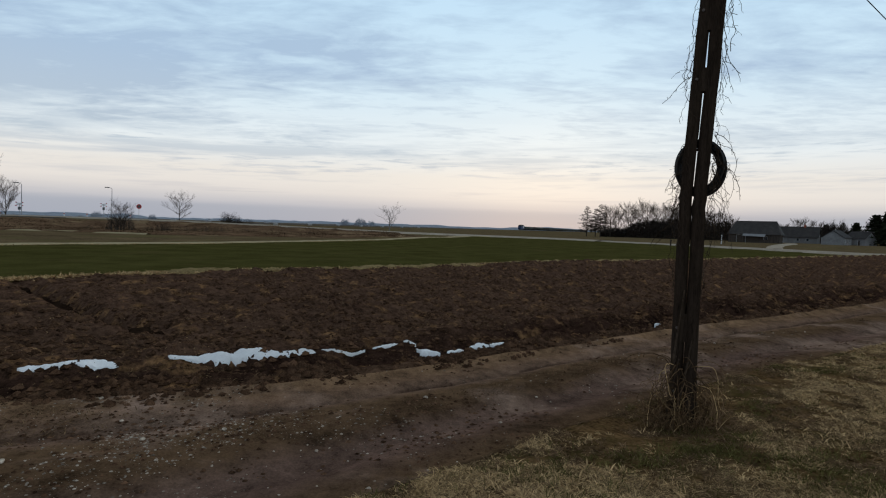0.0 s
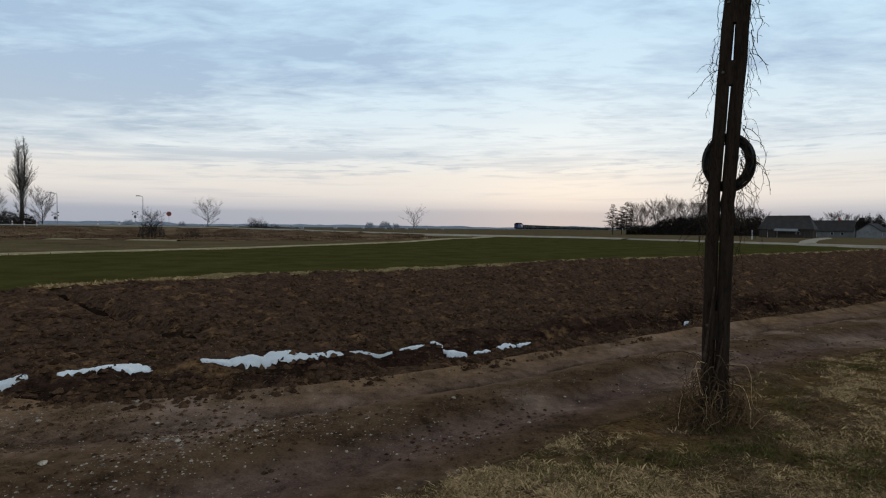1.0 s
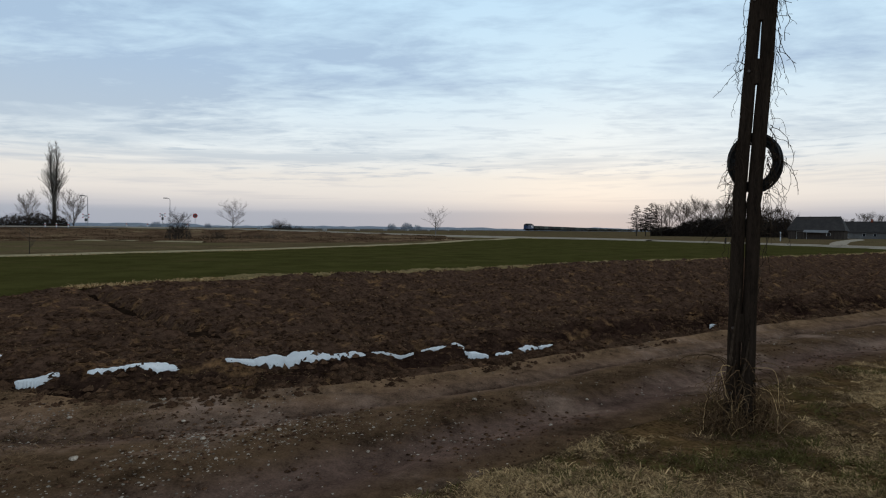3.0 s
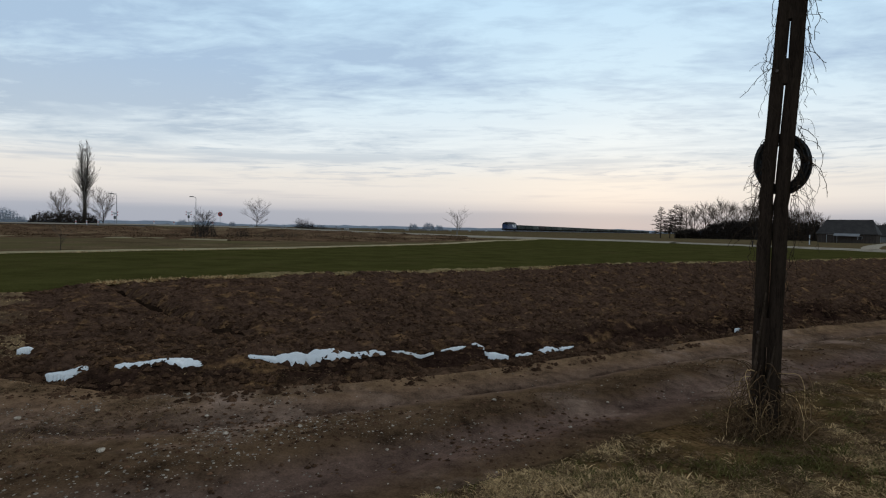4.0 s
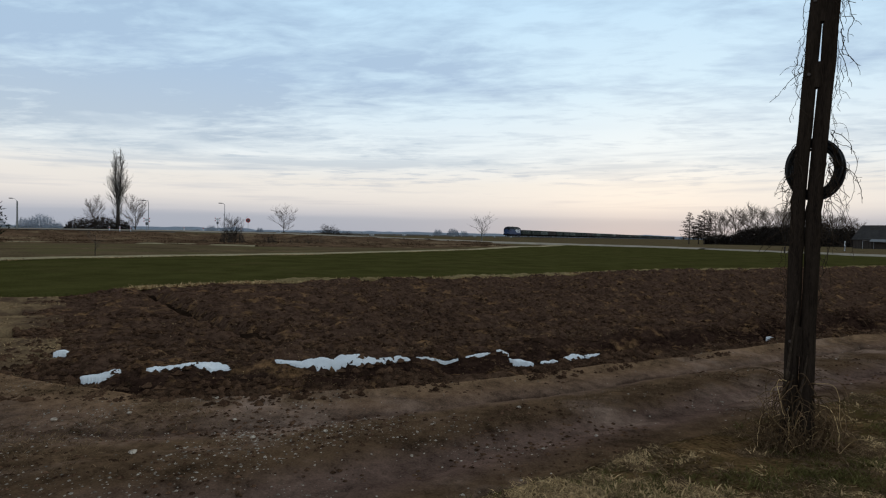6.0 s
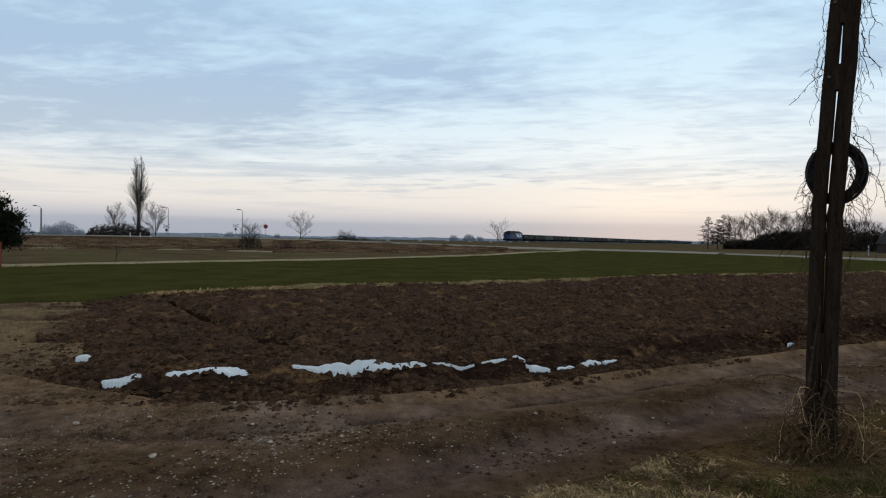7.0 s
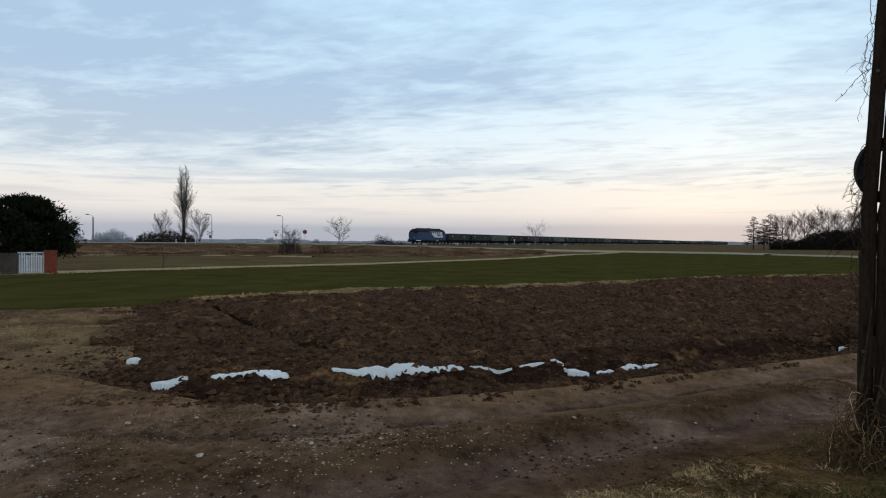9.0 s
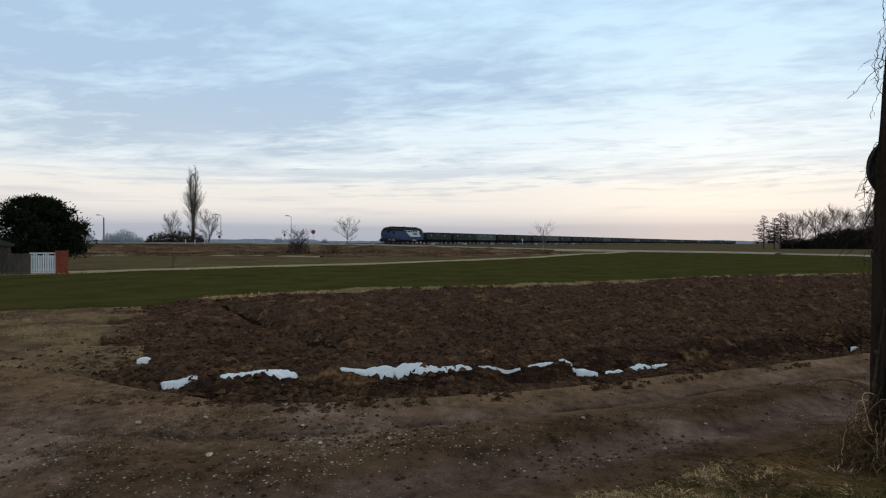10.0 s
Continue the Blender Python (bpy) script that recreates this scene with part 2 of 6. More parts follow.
M = {
    "meadow": material("dry_meadow", (0.064, 0.043, 0.023), (0.205, 0.142, 0.076), 0.25, 0.95, 0.6, 6.0, (0.130, 0.102, 0.045), 0.55, depth=0.05),
    
    "crop": material("young_winter_crop", (0.048, 0.044, 0.012), (0.108, 0.096, 0.029), 0.5, 0.9, 0.7, 22.0, (0.100, 0.080, 0.028), 0.62, depth=0.04),
    "turf": material("verge_turf", (0.014, 0.0075, 0.0036), (0.24, 0.138, 0.060), 3.4, 0.95, 1.0, 30.0, (0.080, 0.056, 0.020), 0.60, depth=0.03),
    "patch": material("trampled_dry_grass", (0.112, 0.068, 0.036), (0.38, 0.252, 0.132), 1.1, 0.95, 0.9, 26.0, (0.100, 0.060, 0.038), 0.52, depth=0.03),
    "bank": material("bank_dead_weeds", (0.060, 0.033, 0.019), (0.225, 0.135, 0.078), 0.35, 0.95, 0.7, 5.0, (0.29, 0.195, 0.108), 0.60, depth=0.06),
    "bank_weed": material("bank_weed_stems", (0.060, 0.034, 0.019), (0.150, 0.090, 0.050), 5.0, 0.9, 0.0, island=True),
    "straw": material("dead_grass", (0.38, 0.235, 0.108), (0.78, 0.53, 0.265), 5.0, 0.9, 0.0, island=True),
    "green_blade": material("green_grass", (0.085, 0.070, 0.022), (0.15, 0.125, 0.042), 5.0, 0.9, 0.0, island=True),
    "snow": material("old_snow", (0.84, 0.83, 0.81), (0.96, 0.955, 0.94), 5.0, 0.6, 0.8, 45.0, depth=0.02, gloss=0.3),
    "stone": material("pale_pebble", (0.17, 0.125, 0.090), (0.56, 0.465, 0.365), 9.0, 0.85, 0.3, island=True),
    "clod": material("soil_clod", (0.030, 0.0155, 0.0095), (0.165, 0.090, 0.052), 9.0, 0.9, 0.6, 60.0, island=True),
    "gravel": material("ballast", (0.07, 0.062, 0.056), (0.16, 0.145, 0.13), 1.0, 0.9, 0.8, 9.0),
    "lane": material("farm_road", (0.29, 0.232, 0.172), (0.46, 0.385, 0.295), 0.5, 0.9, 0.4, 8.0),
    "pale_strip": material("pale_path_grass", (0.30, 0.235, 0.13), (0.50, 0.40, 0.24), 0.7, 0.95, 0.6, 12.0),
    "balk": material("dead_grass_balk", (0.115, 0.078, 0.034), (0.36, 0.265, 0.125), 3.0, 0.95, 0.9, 26.0, depth=0.05),
    "bark": material("old_pole_wood", (0.015, 0.0105, 0.0078), (0.056, 0.039, 0.028), 4.0, 0.85, 0.9, 40.0, stretch=(6, 6, 0.5), depth=0.01),
    "tree_bark": material("tree_bark", (0.035, 0.028, 0.023), (0.095, 0.078, 0.064), 3.0, 0.9, 0.5, 20.0),
    "twig": material("bare_twig", (0.080, 0.062, 0.050), (0.165, 0.132, 0.108), 3.0, 0.9, 0.2, 20.0),
    "grey_twig": material("dead_grey_wood", (0.13, 0.115, 0.10), (0.25, 0.225, 0.20), 3.0, 0.9, 0.2, 20.0),
    "stalk": material("dark_vine", (0.022, 0.015, 0.010), (0.085, 0.060, 0.042), 9.0, 0.85, 0.2, 40.0),
    "vine": material("dry_vine", (0.085, 0.049, 0.026), (0.26, 0.162, 0.088), 9.0, 0.85, 0.0, 40.0, island=True),
    "cable": material("black_cable", (0.004, 0.004, 0.004), (0.014, 0.013, 0.013), 9.0, 0.5, 0.2, 50.0, gloss=0.3),
    "needle": material("dark_needles", (0.012, 0.015, 0.009), (0.034, 0.040, 0.021), 2.0, 0.9, 0.2, 20.0),
    "hedge": material("dark_thicket", (0.022, 0.0165, 0.014), (0.062, 0.047, 0.039), 1.5, 0.95, 0.3, 12.0),
    # distance haze is mixed into this base colour of far woods and roofs
    "haze_wood": material("haze_tinted_wood", (0.30, 0.33, 0.38), (0.38, 0.41, 0.46), 0.02, 1.0, 0.0, 0.2),
    "white": material("white_paint", (0.55, 0.55, 0.56), (0.78, 0.78, 0.79), 3.0, 0.6, 0.15, 30.0, (0.42, 0.41, 0.38), 0.66, gloss=0.3),
    "brick": material("red_brick", (0.17, 0.045, 0.028), (0.30, 0.085, 0.050), 6.0, 0.85, 0.4, 30.0),
    "concrete": material("weathered_concrete", (0.20, 0.19, 0.18), (0.36, 0.35, 0.33), 2.0, 0.85, 0.3, 30.0),
    "steel": material("rusty_rail_steel", (0.055, 0.038, 0.030), (0.13, 0.10, 0.085), 2.0, 0.55, 0.3, 20.0, metal=0.6, gloss=0.5),
    "galv": material("galvanised_steel", (0.25, 0.26, 0.27), (0.40, 0.41, 0.42), 4.0, 0.5, 0.1, 30.0, metal=0.5, gloss=0.5),
    "red": material("red_sign_paint", (0.35, 0.02, 0.02), (0.48, 0.04, 0.03), 4.0, 0.5, 0.1, gloss=0.3),
    "grey_paint": material("grey_sign_back", (0.10, 0.10, 0.10), (0.16, 0.16, 0.16), 4.0, 0.6, 0.1),
    "loco_blue": material("locomotive_blue_paint", (0.006, 0.023, 0.080), (0.013, 0.046, 0.145), 1.2, 0.55, 0.1, 12.0, (0.010, 0.020, 0.042), 0.60, gloss=0.5),
    "loco_dark": material("dirty_roof_paint", (0.006, 0.0065, 0.008), (0.018, 0.019, 0.021), 1.5, 0.8, 0.2, 12.0, gloss=0.15),
    "loco_white": material("locomotive_white_flash", (0.55, 0.57, 0.60), (0.74, 0.75, 0.77), 2.0, 0.55, 0.1, 12.0, gloss=0.5),
    "glass": material("dark_window_glass", (0.012, 0.014, 0.017), (0.020, 0.023, 0.027), 2.0, 0.12, 0.0, gloss=0.5),
    "wagon": material("wagon_green_paint", (0.016, 0.024, 0.019), (0.044, 0.056, 0.045), 0.8, 0.75, 0.3, 6.0, (0.07, 0.050, 0.038), 0.62, gloss=0.3),
    "wagon_rust": material("wagon_rust_paint", (0.022, 0.016, 0.014), (0.055, 0.042, 0.036), 0.8, 0.8, 0.3, 6.0, (0.06, 0.045, 0.04), 0.62, gloss=0.3),
    "wagon_grey": material("wagon_grey_paint", (0.055, 0.070, 0.058), (0.15, 0.17, 0.145), 0.8, 0.75, 0.3, 6.0, (0.09, 0.07, 0.055), 0.62, gloss=0.3),
    "under": material("bogie_grime", (0.014, 0.012, 0.011), (0.040, 0.034, 0.030), 2.0, 0.85, 0.3, 12.0),
    "coal": material("coal_load", (0.010, 0.010, 0.011), (0.030, 0.030, 0.031), 2.0, 0.7, 0.8, 8.0, depth=0.08),
    "roof": material("weathered_roof_sheets", (0.026, 0.022, 0.020), (0.062, 0.053, 0.048), 0.8, 0.85, 0.3, 6.0, gloss=0.3),
    "plaster": material("grey_render", (0.13, 0.12, 0.115), (0.23, 0.22, 0.21), 0.8, 0.9, 0.2, 8.0),
    "pale_plaster": material("pale_render", (0.17, 0.165, 0.165), (0.30, 0.295, 0.29), 0.8, 0.9, 0.2, 8.0),
    "brown_wall": material("barn_boards", (0.045, 0.036, 0.030), (0.10, 0.082, 0.070), 0.8, 0.9, 0.3, 8.0, stretch=(3, 3, 0.4)),
    # very dark soil: the shade inside the wheel rut is part of this colour
    "earth_fill": material("shaded_rut_soil", (0.009, 0.0050, 0.0032), (0.040, 0.023, 0.014), 3.0, 0.9, 0.8, 24.0, depth=0.04),
}


def soil(name, bands, spread, tones, grains, rough, depth, wander_scale, patch=None):
    """Bare soil whose colour changes across the strip (the V of its UV map), with crumbs at several scales."""
    m = bpy.data.materials.new(name)
    m.use_nodes = True
    nt = m.node_tree
    n, link = nt.nodes.new, nt.links.new
    b = nt.nodes["Principled BSDF"]
    co, uv, sep = n("ShaderNodeTexCoord"), n("ShaderNodeUVMap"), n("ShaderNodeSeparateXYZ")
    uv.uv_map = "across"
    link(uv.outputs[0], sep.inputs[0])

    def grain(scale, detail=4.0, rough_=0.6):
        t = n("ShaderNodeTexNoise")
        t.inputs["Scale"].default_value, t.inputs["Detail"].default_value, t.inputs["Roughness"].default_value = scale, detail, rough_
        link(co.outputs["Object"], t.inputs["Vector"])
        return t.outputs["Fac"]

    def sums(op, a, c):
        node = n("ShaderNodeMath")
        node.operation = op
        for k, v in enumerate((a, c)):
            if isinstance(v, (int, float)):
                node.inputs[k].default_value = v
            else:
                link(v, node.inputs[k])
        return node.outputs[0]

    def ramp(fac, stops):
        r = n("ShaderNodeValToRGB")
        link(fac, r.inputs[0])
        el = r.color_ramp.elements
        while len(el) < len(stops):
            el.new(0.5)
        for e, (p, c) in zip(el, stops):
            e.position, e.color = p, (*c, 1)
        return r.outputs[0]

    wobble = sums("ADD", sums("MULTIPLY", sums("SUBTRACT", grain(wander_scale, 4.0), 0.5), spread), sums("MULTIPLY", sums("SUBTRACT", grain(wander_scale * 9, 3.0), 0.5), spread * 0.35))
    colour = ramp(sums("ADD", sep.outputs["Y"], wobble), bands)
    if patch:
        mx = n("ShaderNodeMix")
        mx.data_type = "RGBA"
        link(ramp(grain(patch[1], 6.0), [(patch[2] - 0.06, (0, 0, 0)), (patch[2] + 0.06, (1, 1, 1))]), mx.inputs[0])
        link(colour, mx.inputs[6])
        mx.inputs[7].default_value = (*patch[0], 1)
        colour = mx.outputs[2]
    total = None
    for scale, weight in grains:
        g = sums("MULTIPLY", grain(scale), weight)
        total = g if total is None else sums("ADD", total, g)
    hsv = n("ShaderNodeHueSaturation")
    link(ramp(total, [(0.36, (tones[0],) * 3), (0.64, (tones[1],) * 3)]), hsv.inputs["Value"])
    link(colour, hsv.inputs["Color"])
    link(hsv.outputs[0], b.inputs["Base Color"])
    b.inputs["Roughness"].default_value, b.inputs["Specular IOR Level"].default_value = rough, 0.0
    bp = n("ShaderNodeBump")
    bp.inputs["Strength"].default_value, bp.inputs["Distance"].default_value = 1.0, depth
    link(total, bp.inputs["Height"])
    link(bp.outputs[0], b.inputs["Normal"])
    return m


# the narrow dark stop at 0.735 paints shade into the wheel crease
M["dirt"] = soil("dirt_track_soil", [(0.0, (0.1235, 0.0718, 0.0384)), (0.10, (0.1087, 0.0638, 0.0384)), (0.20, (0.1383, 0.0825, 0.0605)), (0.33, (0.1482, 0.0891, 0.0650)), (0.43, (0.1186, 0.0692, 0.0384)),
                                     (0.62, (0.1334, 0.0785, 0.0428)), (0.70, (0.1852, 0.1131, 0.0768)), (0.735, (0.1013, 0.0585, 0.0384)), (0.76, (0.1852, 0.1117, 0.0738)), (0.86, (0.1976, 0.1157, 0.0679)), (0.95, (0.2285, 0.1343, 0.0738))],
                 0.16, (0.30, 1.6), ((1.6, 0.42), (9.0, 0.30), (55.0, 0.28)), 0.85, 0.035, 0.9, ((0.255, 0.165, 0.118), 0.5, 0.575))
# dark stops 0.022 to 0.050 paint the furrow's shade over its wet soil
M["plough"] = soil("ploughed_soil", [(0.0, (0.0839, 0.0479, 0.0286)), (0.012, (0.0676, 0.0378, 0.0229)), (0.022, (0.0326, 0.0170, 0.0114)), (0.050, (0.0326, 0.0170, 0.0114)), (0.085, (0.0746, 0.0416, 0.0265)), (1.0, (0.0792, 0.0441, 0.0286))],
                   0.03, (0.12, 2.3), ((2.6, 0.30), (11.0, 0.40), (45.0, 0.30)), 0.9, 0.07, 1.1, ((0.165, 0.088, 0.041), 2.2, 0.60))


# ---- mesh tools ----
class Geo:
    """Collects vertices and faces for one mesh."""

    def __init__(self):
        self.v, self.f = [], []

    def add(self, verts, faces):
        k = len(self.v)
        self.v.extend(tuple(p) for p in verts)
        self.f.extend(tuple(k + i for i in q) for q in faces)

    def box(self, x0, x1, y0, y1, z0, z1, m=None, chamfer=0.0):
        if chamfer:
            c = chamfer
            ring = [(x0 + c, y0), (x1 - c, y0), (x1, y0 + c), (x1, y1 - c), (x1 - c, y1), (x0 + c, y1), (x0, y1 - c), (x0, y0 + c)]
            vs = [(x, y, z) for z in (z0, z1) for x, y in ring]
            fs = [tuple(range(7, -1, -1)), tuple(range(8, 16))] + [(i, (i + 1) % 8, 8 + (i + 1) % 8, 8 + i) for i in range(8)]
        else:
            vs = [(x, y, z) for z in (z0, z1) for x, y in ((x0, y0), (x1, y0), (x1, y1), (x0, y1))]
            fs = [(3, 2, 1, 0), (4, 5, 6, 7), (0, 1, 5, 4), (1, 2, 6, 5), (2, 3, 7, 6), (3, 0, 4, 7)]
        if m is not None:
            vs = [m @ Vector(p) for p in vs]
        self.add(vs, fs)
        return self

    def tube(self, pts, radii, sides=6, caps=True):
        pts = [Vector(p) for p in pts]
        rings = []
        for i, p in enumerate(pts):
            d = (pts[min(i + 1, len(pts) - 1)] - pts[max(i - 1, 0)])
            d = d.normalized() if d.length > 1e-9 else Vector((0, 0, 1))
            side = d.cross(Vector((0.31, 0.95, 0.05)) if abs(d.z) > 0.8 else Vector((0, 0, 1))).normalized()
            up = side.cross(d)
            r = radii[i] if hasattr(radii, "__len__") else radii
            rings.append([p + (side * math.cos(a) + up * math.sin(a)) * r for a in [2 * math.pi * k / sides for k in range(sides)]])
        vs = [q for ring in rings for q in ring]
        fs = [(i * sides + k, i * sides + (k + 1) % sides, (i + 1) * sides + (k + 1) % sides, (i + 1) * sides + k)
              for i in range(len(pts) - 1) for k in range(sides)]
        if caps:
            fs += [tuple(range(sides - 1, -1, -1)), tuple((len(pts) - 1) * sides + k for k in range(sides))]
        self.add(vs, fs)
        return self

    def prism(self, outline, y0, y1, m=None):
        """An outline in x and z, drawn out along y."""
        k = len(outline)
        vs = [(x, y, z) for y in (y0, y1) for x, z in outline]
        fs = [tuple(range(k)), tuple(range(2 * k - 1, k - 1, -1))] + [((i + 1) % k, i, k + i, k + (i + 1) % k) for i in range(k)]
        if m is not None:
            vs = [m @ Vector(p) for p in vs]
        self.add(vs, fs)
        return self

    def mesh(self, name, mat, smooth=False):
        me = bpy.data.meshes.new(name)
        me.from_pydata(self.v, [], self.f)
        me.materials.append(mat)
        if smooth:
            me.polygons.foreach_set("use_smooth", [True] * len(me.polygons))
        me.update()
        return me


def part(name, geo, mat, parent=None, label="", smooth=False, at=None):
    me = geo.mesh(name, mat, smooth) if isinstance(geo, Geo) else geo
    ob = new(name, me)
    if parent is not None:
        ob.parent = parent
    if at is not None:
        ob.matrix_basis = at
    return tagged(ob, label)


def thing(name, m, label, category, group="", kind=""):
    ob = new(name)
    ob.empty_display_size = 0.2
    ob.matrix_basis = m
    return tagged(ob, label, category, group, kind)


LATTICE = np.random.RandomState(7).rand(512, 512)


def value(x, y):
    xi, yi = np.floor(x).astype(int), np.floor(y).astype(int)
    fx, fy = x - xi, y - yi
    fx, fy = fx * fx * (3 - 2 * fx), fy * fy * (3 - 2 * fy)
    g = lambda a, b: LATTICE[a % 512, b % 512]
    return (g(xi, yi) * (1 - fx) + g(xi + 1, yi) * fx) * (1 - fy) + (g(xi, yi + 1) * (1 - fx) + g(xi + 1, yi + 1) * fx) * fy


def fbm(x, y, octaves=4, gain=0.5):
    total, amp, norm = np.zeros_like(x, dtype=float), 1.0, 0.0
    for k in range(octaves):
        total += amp * value(x * 2 ** k + 17.3 * k, y * 2 ** k - 9.1 * k)
        norm += amp
        amp *= gain
    return total / norm


def smooth01(x):
    x = np.clip(x, 0, 1)
    return x * x * (3 - 2 * x)


# ---- the lie of the land ----
RAIL_Z = 1.45
RAIL_P, RAIL_D = np.array([-54.4, 141.0]), np.array([0.316, 0.949]) / math.hypot(0.316, 0.949)
LANE = np.array([(75, 22, 0), (58, 44, 0), (48, 62, 0), (43, 74, 0), (34, 90, 0), (22, 108, 0.05), (8, 116, 0.1), (-9, 109, 0.35), (-18, 104, 0.62),
                 (-30, 102, 0.95), (-45, 102, 1.2), (-60, 103.5, 1.33), (-68, 104.5, 1.36), (-80, 106, 1.33), (-130, 118, 1.2)], float)


def rail_offset(x, y):
    return (x - RAIL_P[0]) * RAIL_D[1] - (y - RAIL_P[1]) * RAIL_D[0]


def near_line(x, y, line):
    """Distance to a line of points, and the height of the nearest place on it."""
    best, high = np.full(np.shape(x), 1e9), np.zeros(np.shape(x))
    for a, b in zip(line[:-1], line[1:]):
        d = b[:2] - a[:2]
        u = np.clip(((x - a[0]) * d[0] + (y - a[1]) * d[1]) / (d @ d), 0, 1)
        r = np.hypot(x - a[0] - u * d[0], y - a[1] - u * d[1])
        pick = r < best
        best = np.where(pick, r, best)
        high = np.where(pick, a[2] + u * (b[2] - a[2]), high)
    return best, high


def land(x, y):
    x, y = np.asarray(x, float), np.asarray(y, float)
    d = np.abs(rail_offset(x, y))
    far = smooth01((np.hypot(x, y) - 160) / 200)
    z = 1.12 * (1 - smooth01((d - 3.2) / np.where(far > 0.5, 9, 17)))
    r, h = near_line(x, y, LANE)
    z = np.maximum(z, h * (1 - smooth01((r - 3.0) / 9.0)))
    reach = smooth01((np.hypot(x, y) - 40) / 60)
    z = z + reach * 0.22 * (fbm(x / 14, y / 14, 3) - 0.5) * np.where(r < 4, 0.15, 1.0)
    return z - 0.07 * (1 - smooth01((np.hypot(x, y) - 45) / 20))


def grid_mesh(name, X, Y, Z, mat, across=None):
    """A sheet of quads; across: values for the V of its UV map."""
    nu, nv = X.shape
    k = np.arange(nu * nv).reshape(nu, nv)
    q = np.stack([k[:-1, :-1], k[1:, :-1], k[1:, 1:], k[:-1, 1:]], -1).reshape(-1, 4)
    me = bpy.data.meshes.new(name)
    me.from_pydata(np.stack([X, Y, Z], -1).reshape(-1, 3).tolist(), [], q.tolist())
    me.materials.append(mat)
    me.polygons.foreach_set("use_smooth", [True] * len(me.polygons))
    if across is not None:
        flat = np.stack([np.zeros(q.size), across.reshape(-1)[q.reshape(-1)]], -1)
        me.uv_layers.new(name="across").data.foreach_set("uv", flat.ravel().astype(np.float32))
    me.update()
    return me


def follow(points, u):
    """Places along a rounded line of points, u from 0 to 1 by length."""
    p = np.array(points, float)
    s = np.concatenate([[0], np.cumsum(np.hypot(*np.diff(p[:, :2], axis=0).T))])
    t = u * s[-1]
    h = 0.35 * s[-1] / len(p)
    return np.stack([sum(np.interp(np.clip(t + k * h, 0, s[-1]), s, p[:, c]) for k in (-0.5, 0, 0.5)) / 3 for c in range(p.shape[1])], -1)


def strip(name, near, far, us, vs, relief, mat, lift, metres=None):
    """A sheet lofted between two lines, with its own relief(x, y, u, v)."""
    a, b = follow(near, us), follow(far, us)
    V = vs[None, :]
    X = a[:, :1] * (1 - V) + b[:, :1] * V
    Y = a[:, 1:2] * (1 - V) + b[:, 1:2] * V
    U = np.repeat(us[:, None], len(vs), 1)
    Z = land(X, Y) + lift + relief(X, Y, U, np.repeat(V, len(us), 0))
    edge = lambda A: np.pad(A, 1, mode="edge")
    skirt = edge(Z)
    skirt[0, :] -= 0.3
    skirt[-1, :] -= 0.3
    skirt[:, 0] -= 0.3
    skirt[:, -1] -= 0.3
    span = np.hypot(*(b - a).T)[:, None] / metres if metres else 1.0
    return new(name, grid_mesh(name, edge(X), edge(Y), skirt, mat, edge(V * span + 0 * X))), (X, Y, Z)


def build_ground():
    ang = np.concatenate([np.arange(-72, 62, 0.4), np.arange(62, 288, 6.0), [288.0]])
    rad = np.concatenate([np.arange(0.3, 30, 0.6), np.arange(30, 230, 1.3), 230 * (4500 / 230) ** np.linspace(0, 1, 60)])
    A, R = np.meshgrid(np.radians(ang), rad, indexing="ij")
    X, Y = R * np.sin(A), R * np.cos(A)
    ob = new("ground", grid_mesh("ground", X, Y, land(X, Y) - 0.24 * (1 - smooth01((R - 40) / 25)), M["meadow"]))
    tagged(ob, "dry brown winter meadow reaching the horizon", "ground", kind="structure")


build_ground()

# edges of the plots, left to right
VERGE_EDGE = [(-12, -7), (-5, -1.2), (-1.6, 2.3), (-0.5, 3.45), (0.03, 4.03), (1.05, 4.86), (1.94, 5.6), (3.65, 7.1), (7.1, 9.3), (14, 14.4), (26, 23), (50, 40)]
FIELD_NEAR = [(-5.7, 4.95), (-4.0, 5.33), (-2.67, 5.73), (-1.39, 6.53), (-0.13, 7.27), (1.26, 8.45), (4.12, 10.6), (12.5, 16.5), (24, 25), (48, 42)]
FIELD_NEAR = [(x + 0.20, y - 0.30) for x, y in FIELD_NEAR]  # the grass lip
FIELD_FAR = [(-12.6, 11.9), (-8.4, 17.9), (-0.07, 24.2), (3.5, 28.7), (14.4, 36.8), (30, 49), (41, 57), (56, 68)]
ROAD_FAR = [(-16, 4.0), (-9.5, 5.9), (-6.4, 5.9)] + FIELD_NEAR[1:]
CROP_NEAR = [(-24, 4.0), (-13.8, 10.9), (-11.5, 12.8)] + FIELD_FAR[1:6] + [(39, 58)]
CROP_FAR = [(-34, 12), (-28.4, 22.0), (-25.5, 26.0), (-22.8, 32.1), (-16, 42.6), (-6.4, 62.6), (-1.5, 88), (6, 110), (20, 104), (33, 86), (41, 66)]


